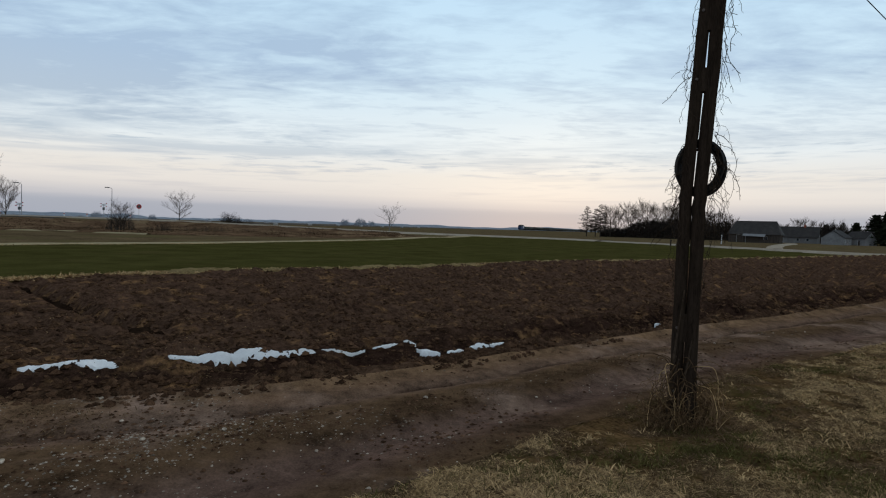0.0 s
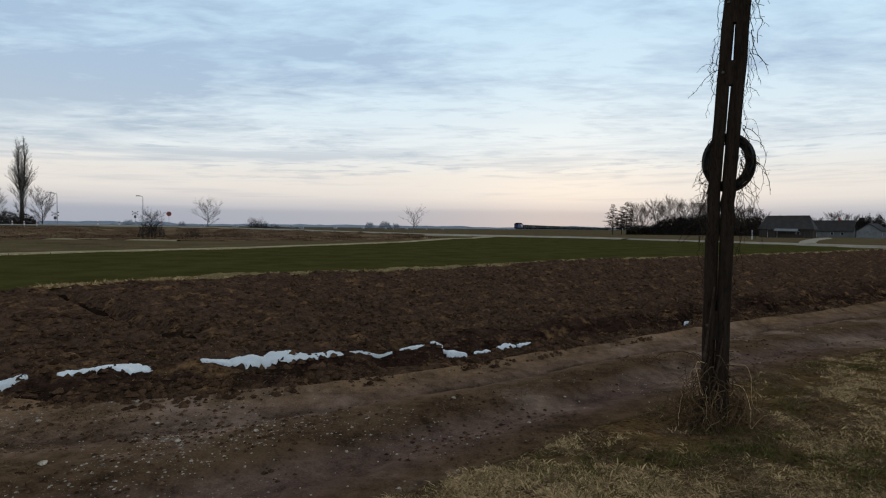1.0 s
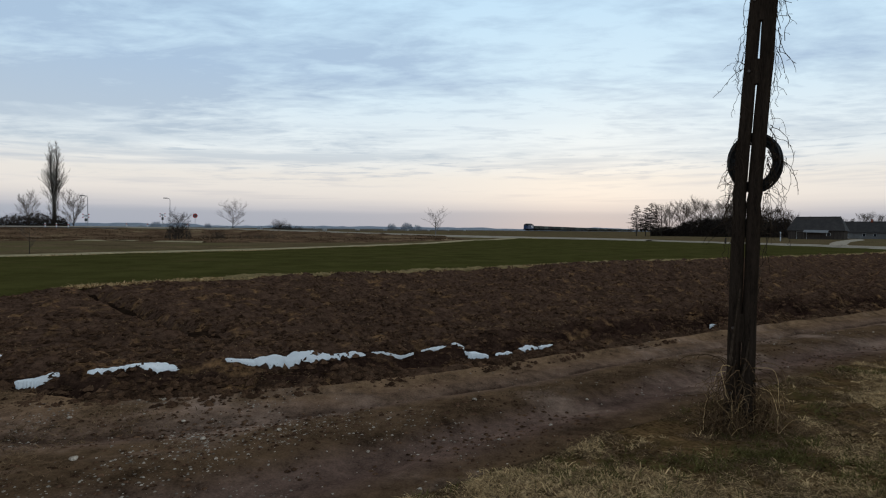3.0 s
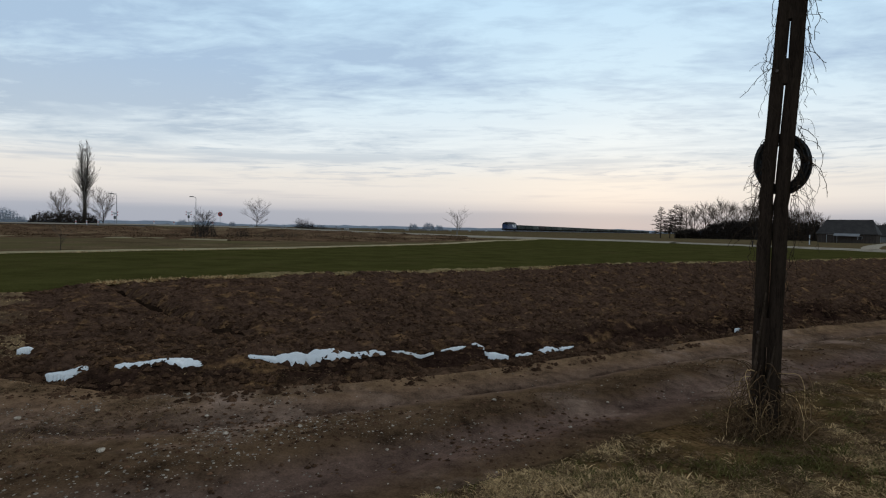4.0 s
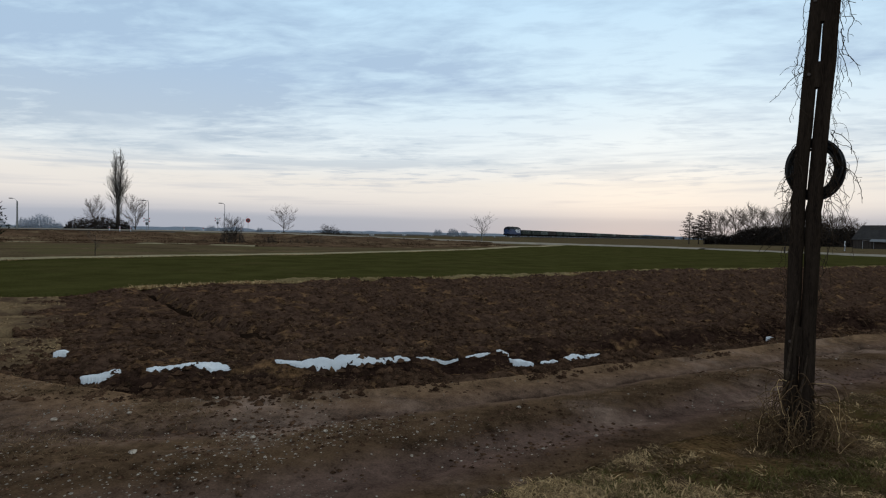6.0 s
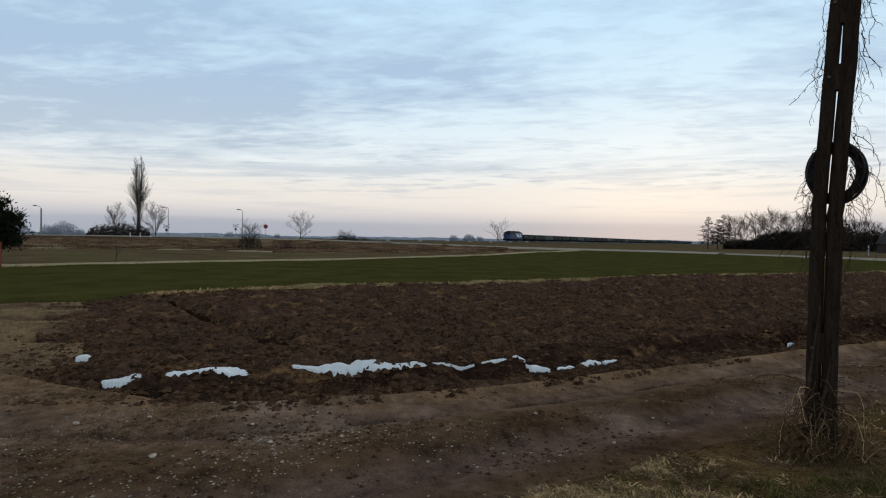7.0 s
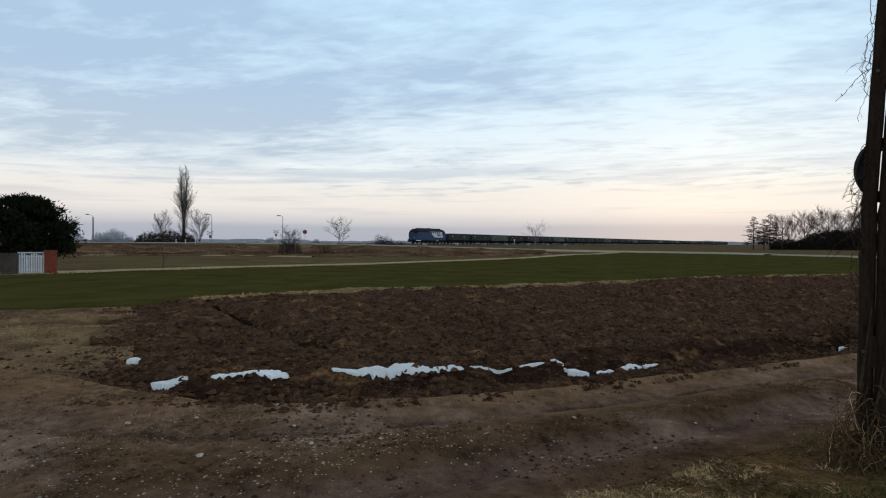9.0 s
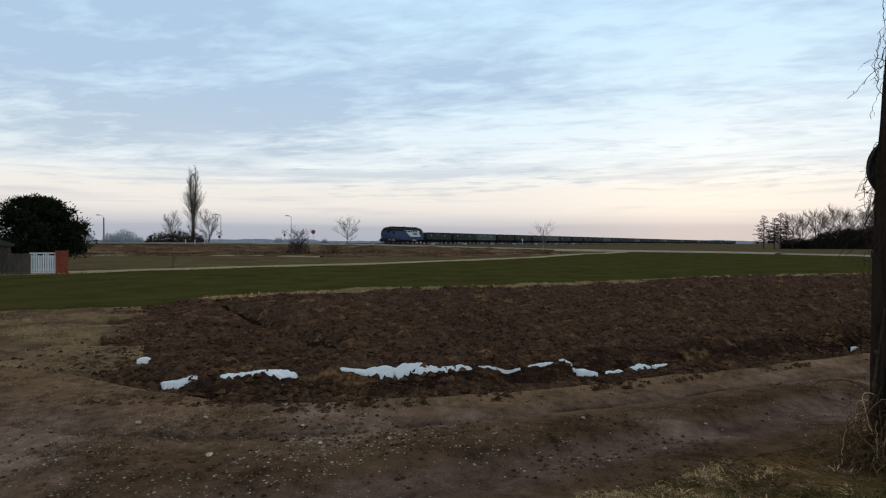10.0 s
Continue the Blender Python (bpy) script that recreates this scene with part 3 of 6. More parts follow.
def field_relief(x, y, u, v):
    across = 0.56 * y - 0.83 * x
    along = 0.83 * y + 0.56 * x
    a, b = follow(FIELD_NEAR, u[:, 0]), follow(FIELD_FAR, u[:, 0])
    inward = v * np.hypot(*(b - a).T)[:, None]
    calm = smooth01((x - 1.0) / 6.0)  # the rows run straighter towards the east
    wob = (1.7 - 1.3 * calm) * fbm(x / 2.3, y / 2.3, 3)
    furrow = 0.5 + 0.5 * np.sin(across * 2 * math.pi / 0.62 + 2.5 * wob)
    lumps = np.abs(fbm(x / 0.28, y / 0.28, 3) - 0.5) * 2
    crumbs = np.abs(fbm(x / 0.13 + 7, y / 0.13, 2) - 0.5) * 2
    big = fbm(x / 0.8 + 31, y / 0.8, 3)
    z = (0.080 + 0.07 * calm) * furrow * (0.3 + big) + 0.16 * (1 - lumps) ** 2 * big + 0.06 * (1 - crumbs) ** 2 * big + 0.12 * (fbm(x / 1.7, y / 1.7, 3) - 0.5) - 0.05
    # the wheel rut that runs down to the snow
    p, q = np.array([-10.5, 14.4]), np.array([-3.6, 7.8])
    d = (q - p) / np.hypot(*(q - p))
    off = (x - p[0]) * d[1] - (y - p[1]) * d[0] + 0.06 * (fbm(along / 1.3, across * 0, 2) - 0.5)
    on = (x - p[0]) * d[0] + (y - p[1]) * d[1]
    z = z * (1 - 0.95 * np.exp(-(off / 0.38) ** 2) * smooth01(on) * smooth01((9.0 - on) / 2.5)) - 0.26 * np.exp(-(off / 0.22) ** 2) * smooth01(on / 1.0) * smooth01((9.0 - on) / 2.5) + 0.04 * np.exp(-((np.abs(off) - 0.42) / 0.15) ** 2)
    # the field thins out raggedly at its western end
    ragged = 0.002 + 0.030 * fbm(v * 16 + 3, u * 60, 4)
    end = smooth01((u - ragged) / 0.013)
    z = z * (0.35 + 0.65 * end) - 0.055 * (1 - end)
    # the wet furrow along the track, its shade painted too, in which the snow lies, and the turned slice behind it
    wave = 0.25 * (fbm(along / 1.6, along * 0, 3) - 0.5)
    z = z * smooth01(inward / 0.45) - 0.12 * np.exp(-((inward - 0.80 + wave) / 0.30) ** 2) + (0.04 + 0.09 * calm) * np.exp(-((inward - 1.45 + wave) / 0.28) ** 2) * end
    return z


def build_field():
    us = np.concatenate([np.linspace(0, 0.36, 430), np.linspace(0.36, 1, 260)[1:]])
    vs = np.linspace(0, 1, 190) ** 1.35
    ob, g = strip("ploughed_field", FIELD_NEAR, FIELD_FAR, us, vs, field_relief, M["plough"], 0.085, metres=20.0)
    tagged(ob, "dark brown ploughed field with rough clods and furrows", "field", kind="structure")
    return g


FIELD = build_field()


def build_rut():
    """Wet soil at the bottom of the wheel rut, the rut's shade put into its dark colour."""
    n = 150
    s = np.linspace(0.5, 9.0, n)
    d = np.array([6.9, -6.6]) / math.hypot(6.9, 6.6)
    w = np.linspace(-1, 1, 7)
    half = 0.15 + 0.14 * (fbm(s * 1.7, s * 0, 3) - 0.4)
    shift = 0.05 * (fbm(s * 0.9 + 5, s * 0, 3) - 0.5)
    X = -10.5 + d[0] * s[:, None] + d[1] * (w * half[:, None] + shift[:, None])
    Y = 14.4 + d[1] * s[:, None] - d[0] * (w * half[:, None] + shift[:, None])
    FX, FY, FZ = (A.ravel() for A in FIELD)
    Z = np.empty_like(X)
    for i in np.ndindex(X.shape):
        k = np.argpartition((FX - X[i]) ** 2 + (FY - Y[i]) ** 2, 8)[:8]
        Z[i] = FZ[k].mean() + 0.035 - 0.06 * abs(w[i[1]]) ** 3
    tagged(new("wheel_rut", grid_mesh("wheel_rut", X, Y, Z, M["earth_fill"])), "wet wheel rut across the ploughed field, its shade painted dark", "rut", kind="structure")


build_rut()


def track_relief(x, y, u, v):
    z = 0.045 * (fbm(x / 0.9, y / 0.9, 4) - 0.5) + 0.022 * (fbm(x / 0.16, y / 0.16, 3) - 0.5)
    wob = 0.05 * (fbm(x / 2.2, y / 2.2, 2) - 0.5)
    z = z - 0.028 * np.exp(-((v - 0.735 - wob) / 0.012) ** 2) * smooth01((x + 2.2) / 2.5)  # the crease left by one wheel
    for c, w, d in ((0.27, 0.08, 0.055), (0.74, 0.05, 0.045), (0.60, 0.02, 0.012), (0.36, 0.02, 0.012)):
        z = z - d * np.exp(-((v - c - wob) / w) ** 2)
    return z + 0.03 * np.exp(-((v - 0.5 - wob) / 0.12) ** 2) + 0.05 * np.exp(-((v - 0.97) / 0.035) ** 2) * (0.4 + fbm(x / 0.7, y / 0.7, 2)) * smooth01((x + 4.2) / 2.5)


def build_track():
    us = np.concatenate([np.linspace(0, 0.14, 60), np.linspace(0.14, 0.45, 330)[1:], np.linspace(0.45, 1, 120)[1:]])
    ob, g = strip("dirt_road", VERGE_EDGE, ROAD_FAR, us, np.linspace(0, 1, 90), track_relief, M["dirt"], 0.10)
    tagged(ob, "rutted brown dirt farm track with scattered gravel", "dirt road", kind="structure")
    return g


TRACK = build_track()


def build_verge():
    back = [(-6, -16), (0, -12), (2.5, -8), (5, -6), (6, -5), (7, -5), (9, -4), (12, -2), (16, 0), (24, 4), (36, 10), (60, 20)]
    us = np.concatenate([np.linspace(0, 0.12, 30), np.linspace(0.12, 0.45, 220)[1:], np.linspace(0.45, 1, 60)[1:]])
    ob, g = strip("grass_verge", VERGE_EDGE, back, us, np.linspace(0, 1, 130) ** 1.3,
                  lambda x, y, u, v: 0.07 * (fbm(x / 0.6, y / 0.6, 4) - 0.5) + 0.05 * smooth01(v * 12), M["turf"], 0.10)
    tagged(ob, "matted yellow-green winter grass verge", "grass verge", kind="structure")
    return g


VERGE = build_verge()


def build_crop():
    us, vs = np.linspace(0, 1, 260), np.linspace(0, 1, 120)
    ob, g = strip("crop_field", CROP_NEAR, CROP_FAR, us, vs, lambda x, y, u, v: 0.10 * (fbm(x / 2.5, y / 2.5, 4) - 0.5), M["crop"], 0.12)
    tagged(ob, "flat dark green field of young winter crop", "field", kind="structure")
    return g


CROP = build_crop()


def build_patch():
    near = [(-17, 1.6), (-9, 4.0), (-6.5, 4.7), (-4.6, 5.2)]
    far = [(-28, 2.6), (-18, 8.2), (-13.8, 11.2), (-11.2, 12.9)]
    ob, g = strip("dry_grass_patch", near, far, np.linspace(0, 1, 140), np.linspace(0, 1, 120),
                  lambda x, y, u, v: 0.06 * (fbm(x / 0.7, y / 0.7, 4) - 0.5) + 0.03 * (fbm(x / 0.15, y / 0.15, 3) - 0.5) - 0.12 * smooth01((0.05 + 0.30 * fbm(x / 1.1, y / 1.1, 4) - v) / 0.1)
                  - 0.13 * smooth01((u - 0.64 - 0.55 * fbm(x / 0.9 + 4, y / 0.9, 4)) / 0.08), M["patch"], 0.085)
    tagged(ob, "trampled straw-coloured grass beside the ploughed field", "grass", kind="structure")
    return g


PATCH = build_patch()


def ribbon_road(name, line, half, mat, lift, label, category, n=220):
    c = follow(line, np.linspace(0, 1, n))
    d = np.gradient(c[:, :2], axis=0)
    d /= np.hypot(*d.T)[:, None]
    w = np.linspace(-1, 1, 9)
    jag = 1 + 0.25 * (fbm(np.arange(n) / 5.0, np.zeros(n), 3) - 0.5)
    X = c[:, :1] + d[:, 1:] * w * (half * jag)[:, None]
    Y = c[:, 1:2] - d[:, :1] * w * (half * jag)[:, None]
    Z = land(X, Y) + lift - 1.15 * lift * np.abs(w) ** 5 + 0.04 * (fbm(X / 0.8, Y / 0.8, 2) - 0.5)
    return tagged(new(name, grid_mesh(name, X, Y, Z, mat)), label, category, kind="structure")


def build_bank():
    near = [(-66, 30), (-60, 50), (-47, 62), (-30, 61.4), (-14, 72), (-3, 92)]
    far = [(-94, 30), (-80, 62), (-70, 96), (-46, 98.8), (-24, 99.2), (-7, 106)]
    ob, g = strip("embankment", near, far, np.linspace(0, 1, 200), np.linspace(0, 1, 60),
                  lambda x, y, u, v: 0.30 * (fbm(x / 2.2, y / 2.2, 4) - 0.5) + 0.12 * np.exp(-((v - 0.12) / 0.05) ** 2), M["bank"], 0.10)
    tagged(ob, "low embankment overgrown with brown dead weeds", "embankment", kind="structure")
    return g


BANK = build_bank()
ribbon_road("farm_lane", LANE[:, :2].tolist(), 1.75, M["lane"], 0.27, "pale gravel farm lane climbing to the level crossing", "road")
ribbon_road("lane_junction", [(28, 99), (20, 109.5), (8, 115.5), (-8, 109), (-20, 103)], 3.4, M["lane"], 0.32, "pale worn junction of the farm lanes", "road", 80)
ribbon_road("lane_to_houses", [(43.5, 76), (52, 92), (70, 122), (96, 160)], 1.15, M["lane"], 0.25, "pale lane branching to the farmhouses", "road", 80)
ribbon_road("bank_path", [(-74, 26), (-62, 50), (-49, 61.5), (-40, 62.5), (-30, 60.8)], 0.4, M["pale_strip"], 0.14, "pale trodden strip along the foot of the bank", "path", 120)
ribbon_road("field_path", [(-40, 10), (-30.3, 22.3), (-27.2, 26.6), (-24.3, 32.6), (-17.4, 43.5), (-7.8, 63.5), (-3.4, 88), (2, 105), (10, 113)], 0.45, M["pale_strip"], 0.16,
            "pale grassy path along the edge of the crop", "path")

# ---- the railway ----
TRACK_TURN = math.degrees(math.atan2(-RAIL_D[0], RAIL_D[1]))


def rail_place(s, off=0.0, z=0.0):
    """A place along the line: metres back from the point RAIL_P, metres to the right, height."""
    return Vector((RAIL_P[0] + RAIL_D[0] * s + RAIL_D[1] * off, RAIL_P[1] + RAIL_D[1] * s - RAIL_D[0] * off, z))


def rail_pose(s, off=0.0, z=0.0):
    p = rail_place(s, off, z)
    return pose(p.x, p.y, p.z, 0, 0, TRACK_TURN)


def build_railway():
    s = np.linspace(-260, 1500, 360)
    w = np.array([-2.4, -1.7, -1.2, 0, 1.2, 1.7, 2.4])
    h = np.array([-0.15, 0.12, 0.2, 0.18, 0.2, 0.12, -0.15])
    X = RAIL_P[0] + RAIL_D[0] * s[:, None] + RAIL_D[1] * w
    Y = RAIL_P[1] + RAIL_D[1] * s[:, None] - RAIL_D[0] * w
    Z = np.full_like(X, RAIL_Z - 0.38) + h + 0.05 * (fbm(X / 0.5, Y / 0.5, 2) - 0.5)
    bed = tagged(new("railway_track", grid_mesh("ballast_bed", X, Y, Z, M["gravel"])), "single railway track on a low stone ballast bed", "railway track", kind="structure")
    for side in (-0.75, 0.75):
        g = Geo()
        g.tube([rail_place(-260, side, RAIL_Z - 0.07), rail_place(1500, side, RAIL_Z - 0.07)], 0.07, 6)
        part("rail", g, M["steel"], bed)


build_railway()

TRAIN = []


def wheelset(g, y, r=0.48):
    for x in (-0.76, 0.76):
        k = 14
        ring = [(x, y + r * math.cos(2 * math.pi * i / k), r + r * math.sin(2 * math.pi * i / k)) for i in range(k)]
        g.tube([(x - 0.06, y, r), (x + 0.06, y, r)], r, k)
    g.tube([(-0.76, y, r), (0.76, y, r)], 0.08, 6)


def bogie(parent, y, axles, span, z=0.0):
    g = Geo()
    for side in (-1, 1):
        g.prism([(-span / 2 - 0.35, 0.62), (-span / 2 - 0.35, 0.78), (-0.5, 0.84), (0.5, 0.84), (span / 2 + 0.35, 0.78), (span / 2 + 0.35, 0.62), (0.4, 0.4), (-0.4, 0.4)],
                0.98 if side > 0 else -1.08, 1.08 if side > 0 else -0.98, Matrix.Rotation(radians(90), 4, "Z"))
    g.box(-1.0, 1.0, -0.25, 0.25, 0.55, 0.85)
    b = part("bogie", g, M["under"], parent, at=pose(0, y, z))
    for a in axles:
        w = Geo()
        wheelset(w, 0)
        part("wheelset", w, M["under"], b, at=pose(0, a, 0))


def build_loco():
    """A six-axle diesel locomotive with rounded cabs; its front faces -y, the rails are at z = 0."""
    L = 16.3
    loco = thing("locomotive", pose(0, 0, 0), "dark blue diesel locomotive with a white flash and black roof", "locomotive")
    # body: a rounded section drawn along the length, drawn in towards the sloping noses
    prof = [(-1.45, 1.05), (-1.48, 1.5), (-1.48, 3.35), (-1.38, 3.75), (-1.0, 4.12), (-0.5, 4.28), (0.5, 4.28), (1.0, 4.12), (1.38, 3.75), (1.48, 3.35), (1.48, 1.5), (1.45, 1.05)]
    stations = [(0.25, 0.80, 1.0, 0.70), (0.55, 0.9, 1.0, 0.78), (0.95, 0.97, 1.0, 0.93), (1.5, 1.0, 1.0, 1.0), (2.6, 1, 1, 1), (L - 2.6, 1, 1, 1), (L - 1.5, 1, 1, 1), (L - 0.95, 0.97, 1, 0.93), (L - 0.55, 0.9, 1, 0.78), (L - 0.25, 0.8, 1, 0.70)]
    low, top = Geo(), Geo()

    def shell(g, cut0, cut1):
        rings = []
        for y, wx, _, hz in stations:
            rings.append([(x * wx, y, 1.05 + (z - 1.05) * hz) for x, z in prof[cut0:cut1]])
        k = len(rings[0])
        vs = [p for r in rings for p in r]
        fs = [(i * k + j, (i + 1) * k + j, (i + 1) * k + j + 1, i * k + j + 1) for i in range(len(rings) - 1) for j in range(k - 1)]
        g.add(vs, fs + [tuple(range(k - 1, -1, -1)), tuple((len(rings) - 1) * k + j for j in range(k))])

    shell(low, 0, 12)
    body = part("body", low, M["loco_blue"], loco)
    # roof cover, a skin just above the body
    g = Geo()
    rings = [[(x * wx * 1.01, y, 1.07 + (z - 1.03) * hz) for x, z in prof[2:10]] for y, wx, _, hz in stations]
    vs = [p for r in rings for p in r]
    g.add(vs, [(i * 8 + j, (i + 1) * 8 + j, (i + 1) * 8 + j + 1, i * 8 + j + 1) for i in range(len(rings) - 1) for j in range(7)])
    roof = part("roof", g, M["loco_dark"], loco, "black sooty roof")
    for y in (2.9, 4.6, 6.3, 9.2, 11.0, 12.6):
        g = Geo()
        g.box(-0.75, 0.75, y, y + 1.2, 4.26, 4.52, chamfer=0.08)
        part("roof_hatch", g, M["loco_dark"], roof)
    g = Geo()
    g.box(-0.35, 0.35, 8.2, 9.0, 4.3, 4.62, chamfer=0.06)
    part("exhaust", g, M["under"], roof)
    for y0 in (0.0, L):
        s = 1 if y0 == 0 else -1
        g = Geo()
        g.box(-1.40, 1.40, y0 + s * 0.02 if s > 0 else y0 - 0.3, y0 + 0.3 if s > 0 else y0 - 0.02, 0.55, 1.12, chamfer=0.05)
        for x in (-0.88, 0.88):
            g.tube([(x, y0 + s * 0.1, 1.05), (x, y0 - s * 0.35, 1.05)], 0.11, 10)
            g.tube([(x, y0 - s * 0.35, 1.05), (x, y0 - s * 0.40, 1.05)], 0.24, 12)
        part("buffer_beam", g, M["under"], loco)
        for x in (-0.62, 0.62):
            g = Geo()
            g.box(x - 0.5, x + 0.5, -0.03, 0.03, -0.36, 0.36, pose(0, y0 + s * 0.62, 3.02, s * -28, 0, 0), 0.02)
            part("windscreen", g, M["glass"], body, "dark cab windscreen")
            g = Geo()
            g.tube([(x * 1.4, y0 + s * 0.30, 1.75), (x * 1.4, y0 + s * 0.18, 1.75)], 0.15, 12)
            part("headlight", g, M["galv"], body)
        g = Geo()
        g.tube([(0, y0 + s * 0.9, 3.62), (0, y0 + s * 0.68, 3.62)], 0.2, 12)
        part("headlight", g, M["galv"], body)
    for side in (-1, 1):
        for y in (1.75, L - 2.65):
            g = Geo()
            g.box(side * 1.47, side * 1.51, y, y + 0.9, 2.55, 3.25)
            part("cab_window", g, M["glass"], body)
        for k in range(5):
            g = Geo()
            y = 7.3 + 1.12 * k
            g.box(side * 1.47, side * 1.52, y, y + 0.78, 3.08, 3.46)
            part("engine_window", g, M["glass"], body)
        # white slanting flash towards the rear half
        g = Geo()
        a = [(6.9, 3.55), (13.6, 3.55), (14.2, 1.9), (9.6, 1.9)]
        x0, x1 = side * 1.472, side * 1.496
        vs = [(x, y, z) for x in (x0, x1) for y, z in a]
        g.add(vs, [(0, 1, 2, 3), (7, 6, 5, 4), (0, 4, 5, 1), (1, 5, 6, 2), (2, 6, 7, 3), (3, 7, 4, 0)])
        part("white_flash", g, M["loco_white"], body, "slanting white panel")
        g = Geo()
        a = [(10.6, 2.8), (12.6, 2.8), (12.8, 2.4), (11.0, 2.4)]
        x0, x1 = side * 1.49, side * 1.506
        vs = [(x, y, z) for x in (x0, x1) for y, z in a]
        g.add(vs, [(0, 1, 2, 3), (7, 6, 5, 4), (0, 4, 5, 1), (1, 5, 6, 2), (2, 6, 7, 3), (3, 7, 4, 0)])
        part("emblem", g, M["loco_blue"], body)
    g = Geo()
    g.box(-1.3, 1.3, 6.4, 11.0, 0.28, 1.05, chamfer=0.15)
    part("fuel_tank", g, M["under"], loco)
    for y in (3.9, L - 3.9):
        bogie(loco, y, (-2.1, 0, 2.1), 4.2)
    TRAIN.append((loco, 1.0))


def build_wagon(mat, label):
    """A four-axle open coal wagon, 14 m over the buffers."""
    w = thing("freight_wagon", pose(0, 0, 0), label, "freight wagon", "wagons of the train")
    L = 14.04
    g = Geo()
    for side in (-1, 1):
        x0, x1 = sorted((side * 1.38, side * 1.44))
        g.box(x0, x1, 0.62, L - 0.62, 1.28, 3.15)
    for y in (0.62, L - 0.68):
        g.box(-1.38, 1.38, y, y + 0.06, 1.28, 3.15)
    g.box(-1.38, 1.38, 0.68, L - 0.68, 1.22, 1.3)
    body = part("body", g, mat, w)
    g = Geo()
    for side in (-1, 1):
        x0, x1 = sorted((side * 1.44, side * 1.53))
        g.box(x0, x1, 0.6, L - 0.6, 3.08, 3.2)
        g.box(x0, x1, 0.6, L - 0.6, 1.2, 1.36)
    part("top_rail", g, mat, body)
    for k in range(10):
        for side in (-1, 1):
            g = Geo()
            x0, x1 = sorted((side * 1.44, side * 1.51))
            y = 0.75 + k * (L - 1.6) / 9
            g.box(x0, x1, y - 0.06, y + 0.06, 1.36, 3.08)
            part("stanchion", g, mat, body)
    for side in (-1, 1):
        for y, w2, z in ((2.6, 0.55, 2.3), (6.1, 0.35, 2.55), (9.7, 0.45, 2.2)):
            g = Geo()
            x0, x1 = sorted((side * 1.441, side * 1.455))
            g.box(x0, x1, y, y + w2, z, z + 0.18)
            part("stencil", g, M["loco_white"], body, "faded white stencil mark")
    X, Y = np.meshgrid(np.linspace(-1.37, 1.37, 7), np.linspace(0.7, L - 0.7, 30), indexing="ij")
    part("coal", grid_mesh("coal", X, Y, 2.75 + 0.25 * fbm(X * 1.3, Y * 0.7, 3) * (1 - (X / 1.6) ** 2), M["coal"]), M["coal"], w, "black coal load")
    g = Geo()
    g.box(-0.25, 0.25, 0.5, L - 0.5, 0.85, 1.2)
    g.box(-1.3, 1.3, 0.45, 0.62, 0.9, 1.25)
    g.box(-1.3, 1.3, L - 0.62, L - 0.45, 0.9, 1.25)
    for y, s in ((0.45, -1), (L - 0.45, 1)):
        for x in (-0.88, 0.88):
            g.tube([(x, y, 1.05), (x, y + s * 0.38, 1.05)], 0.09, 8)
            g.tube([(x, y + s * 0.38, 1.05), (x, y + s * 0.44, 1.05)], 0.22, 10)
    part("underframe", g, M["under"], w)
    for y in (4.0, 7.1):
        g = Geo()
        g.prism([(-1.2, 1.22), (1.2, 1.22), (0.7, 0.32), (-0.7, 0.32)], y, y + 2.9)
        part("discharge_pocket", g, M["under"], w)
    for y in (2.5, L - 2.5):
        bogie(w, y, (-0.9, 0.9), 1.8)
    return w


def build_train():
    build_loco()
    kinds = [build_wagon(M["wagon"], "open coal wagon in dull dark green"), build_wagon(M["wagon_grey"], "open coal wagon in faded grey-green"),
             build_wagon(M["wagon_rust"], "open coal wagon in dark dirty brown")]
    order = [0, 0, 1, 2, 0, 0, 1, 0, 0, 2, 0, 1, 0, 0, 0, 1, 2, 0]
    used = set()
    for k in range(47):
        j = order[k % len(order)]
        w = kinds[j] if j not in used else copy_thing(kinds[j], pose(0, 0, 0))
        used.add(j)
        TRAIN.append((w, 17.75 + 14.06 * k))


build_train()

# ---- placing by bearing ----
def spot(bearing, dist):
    a = radians(bearing)
    return dist * math.sin(a), dist * math.cos(a)


def stand(bearing, dist, turn=0.0, size=1.0, sink=0.05):
    x, y = spot(bearing, dist)
    return pose(x, y, float(land(x, y)) - sink, 0, 0, turn) @ Matrix.Scale(size, 4)


# ---- the old pole by the verge ----
def wander(rng, start, way, length, step, drop, jitter):
    p, d, pts = Vector(start), Vector(way).normalized(), [Vector(start)]
    for _ in range(max(2, int(length / step))):
        d = (d + Vector((rng.gauss(0, jitter), rng.gauss(0, jitter), rng.gauss(0, jitter) - drop))).normalized()
        p = p + d * step
        pts.append(p.copy())
    return pts


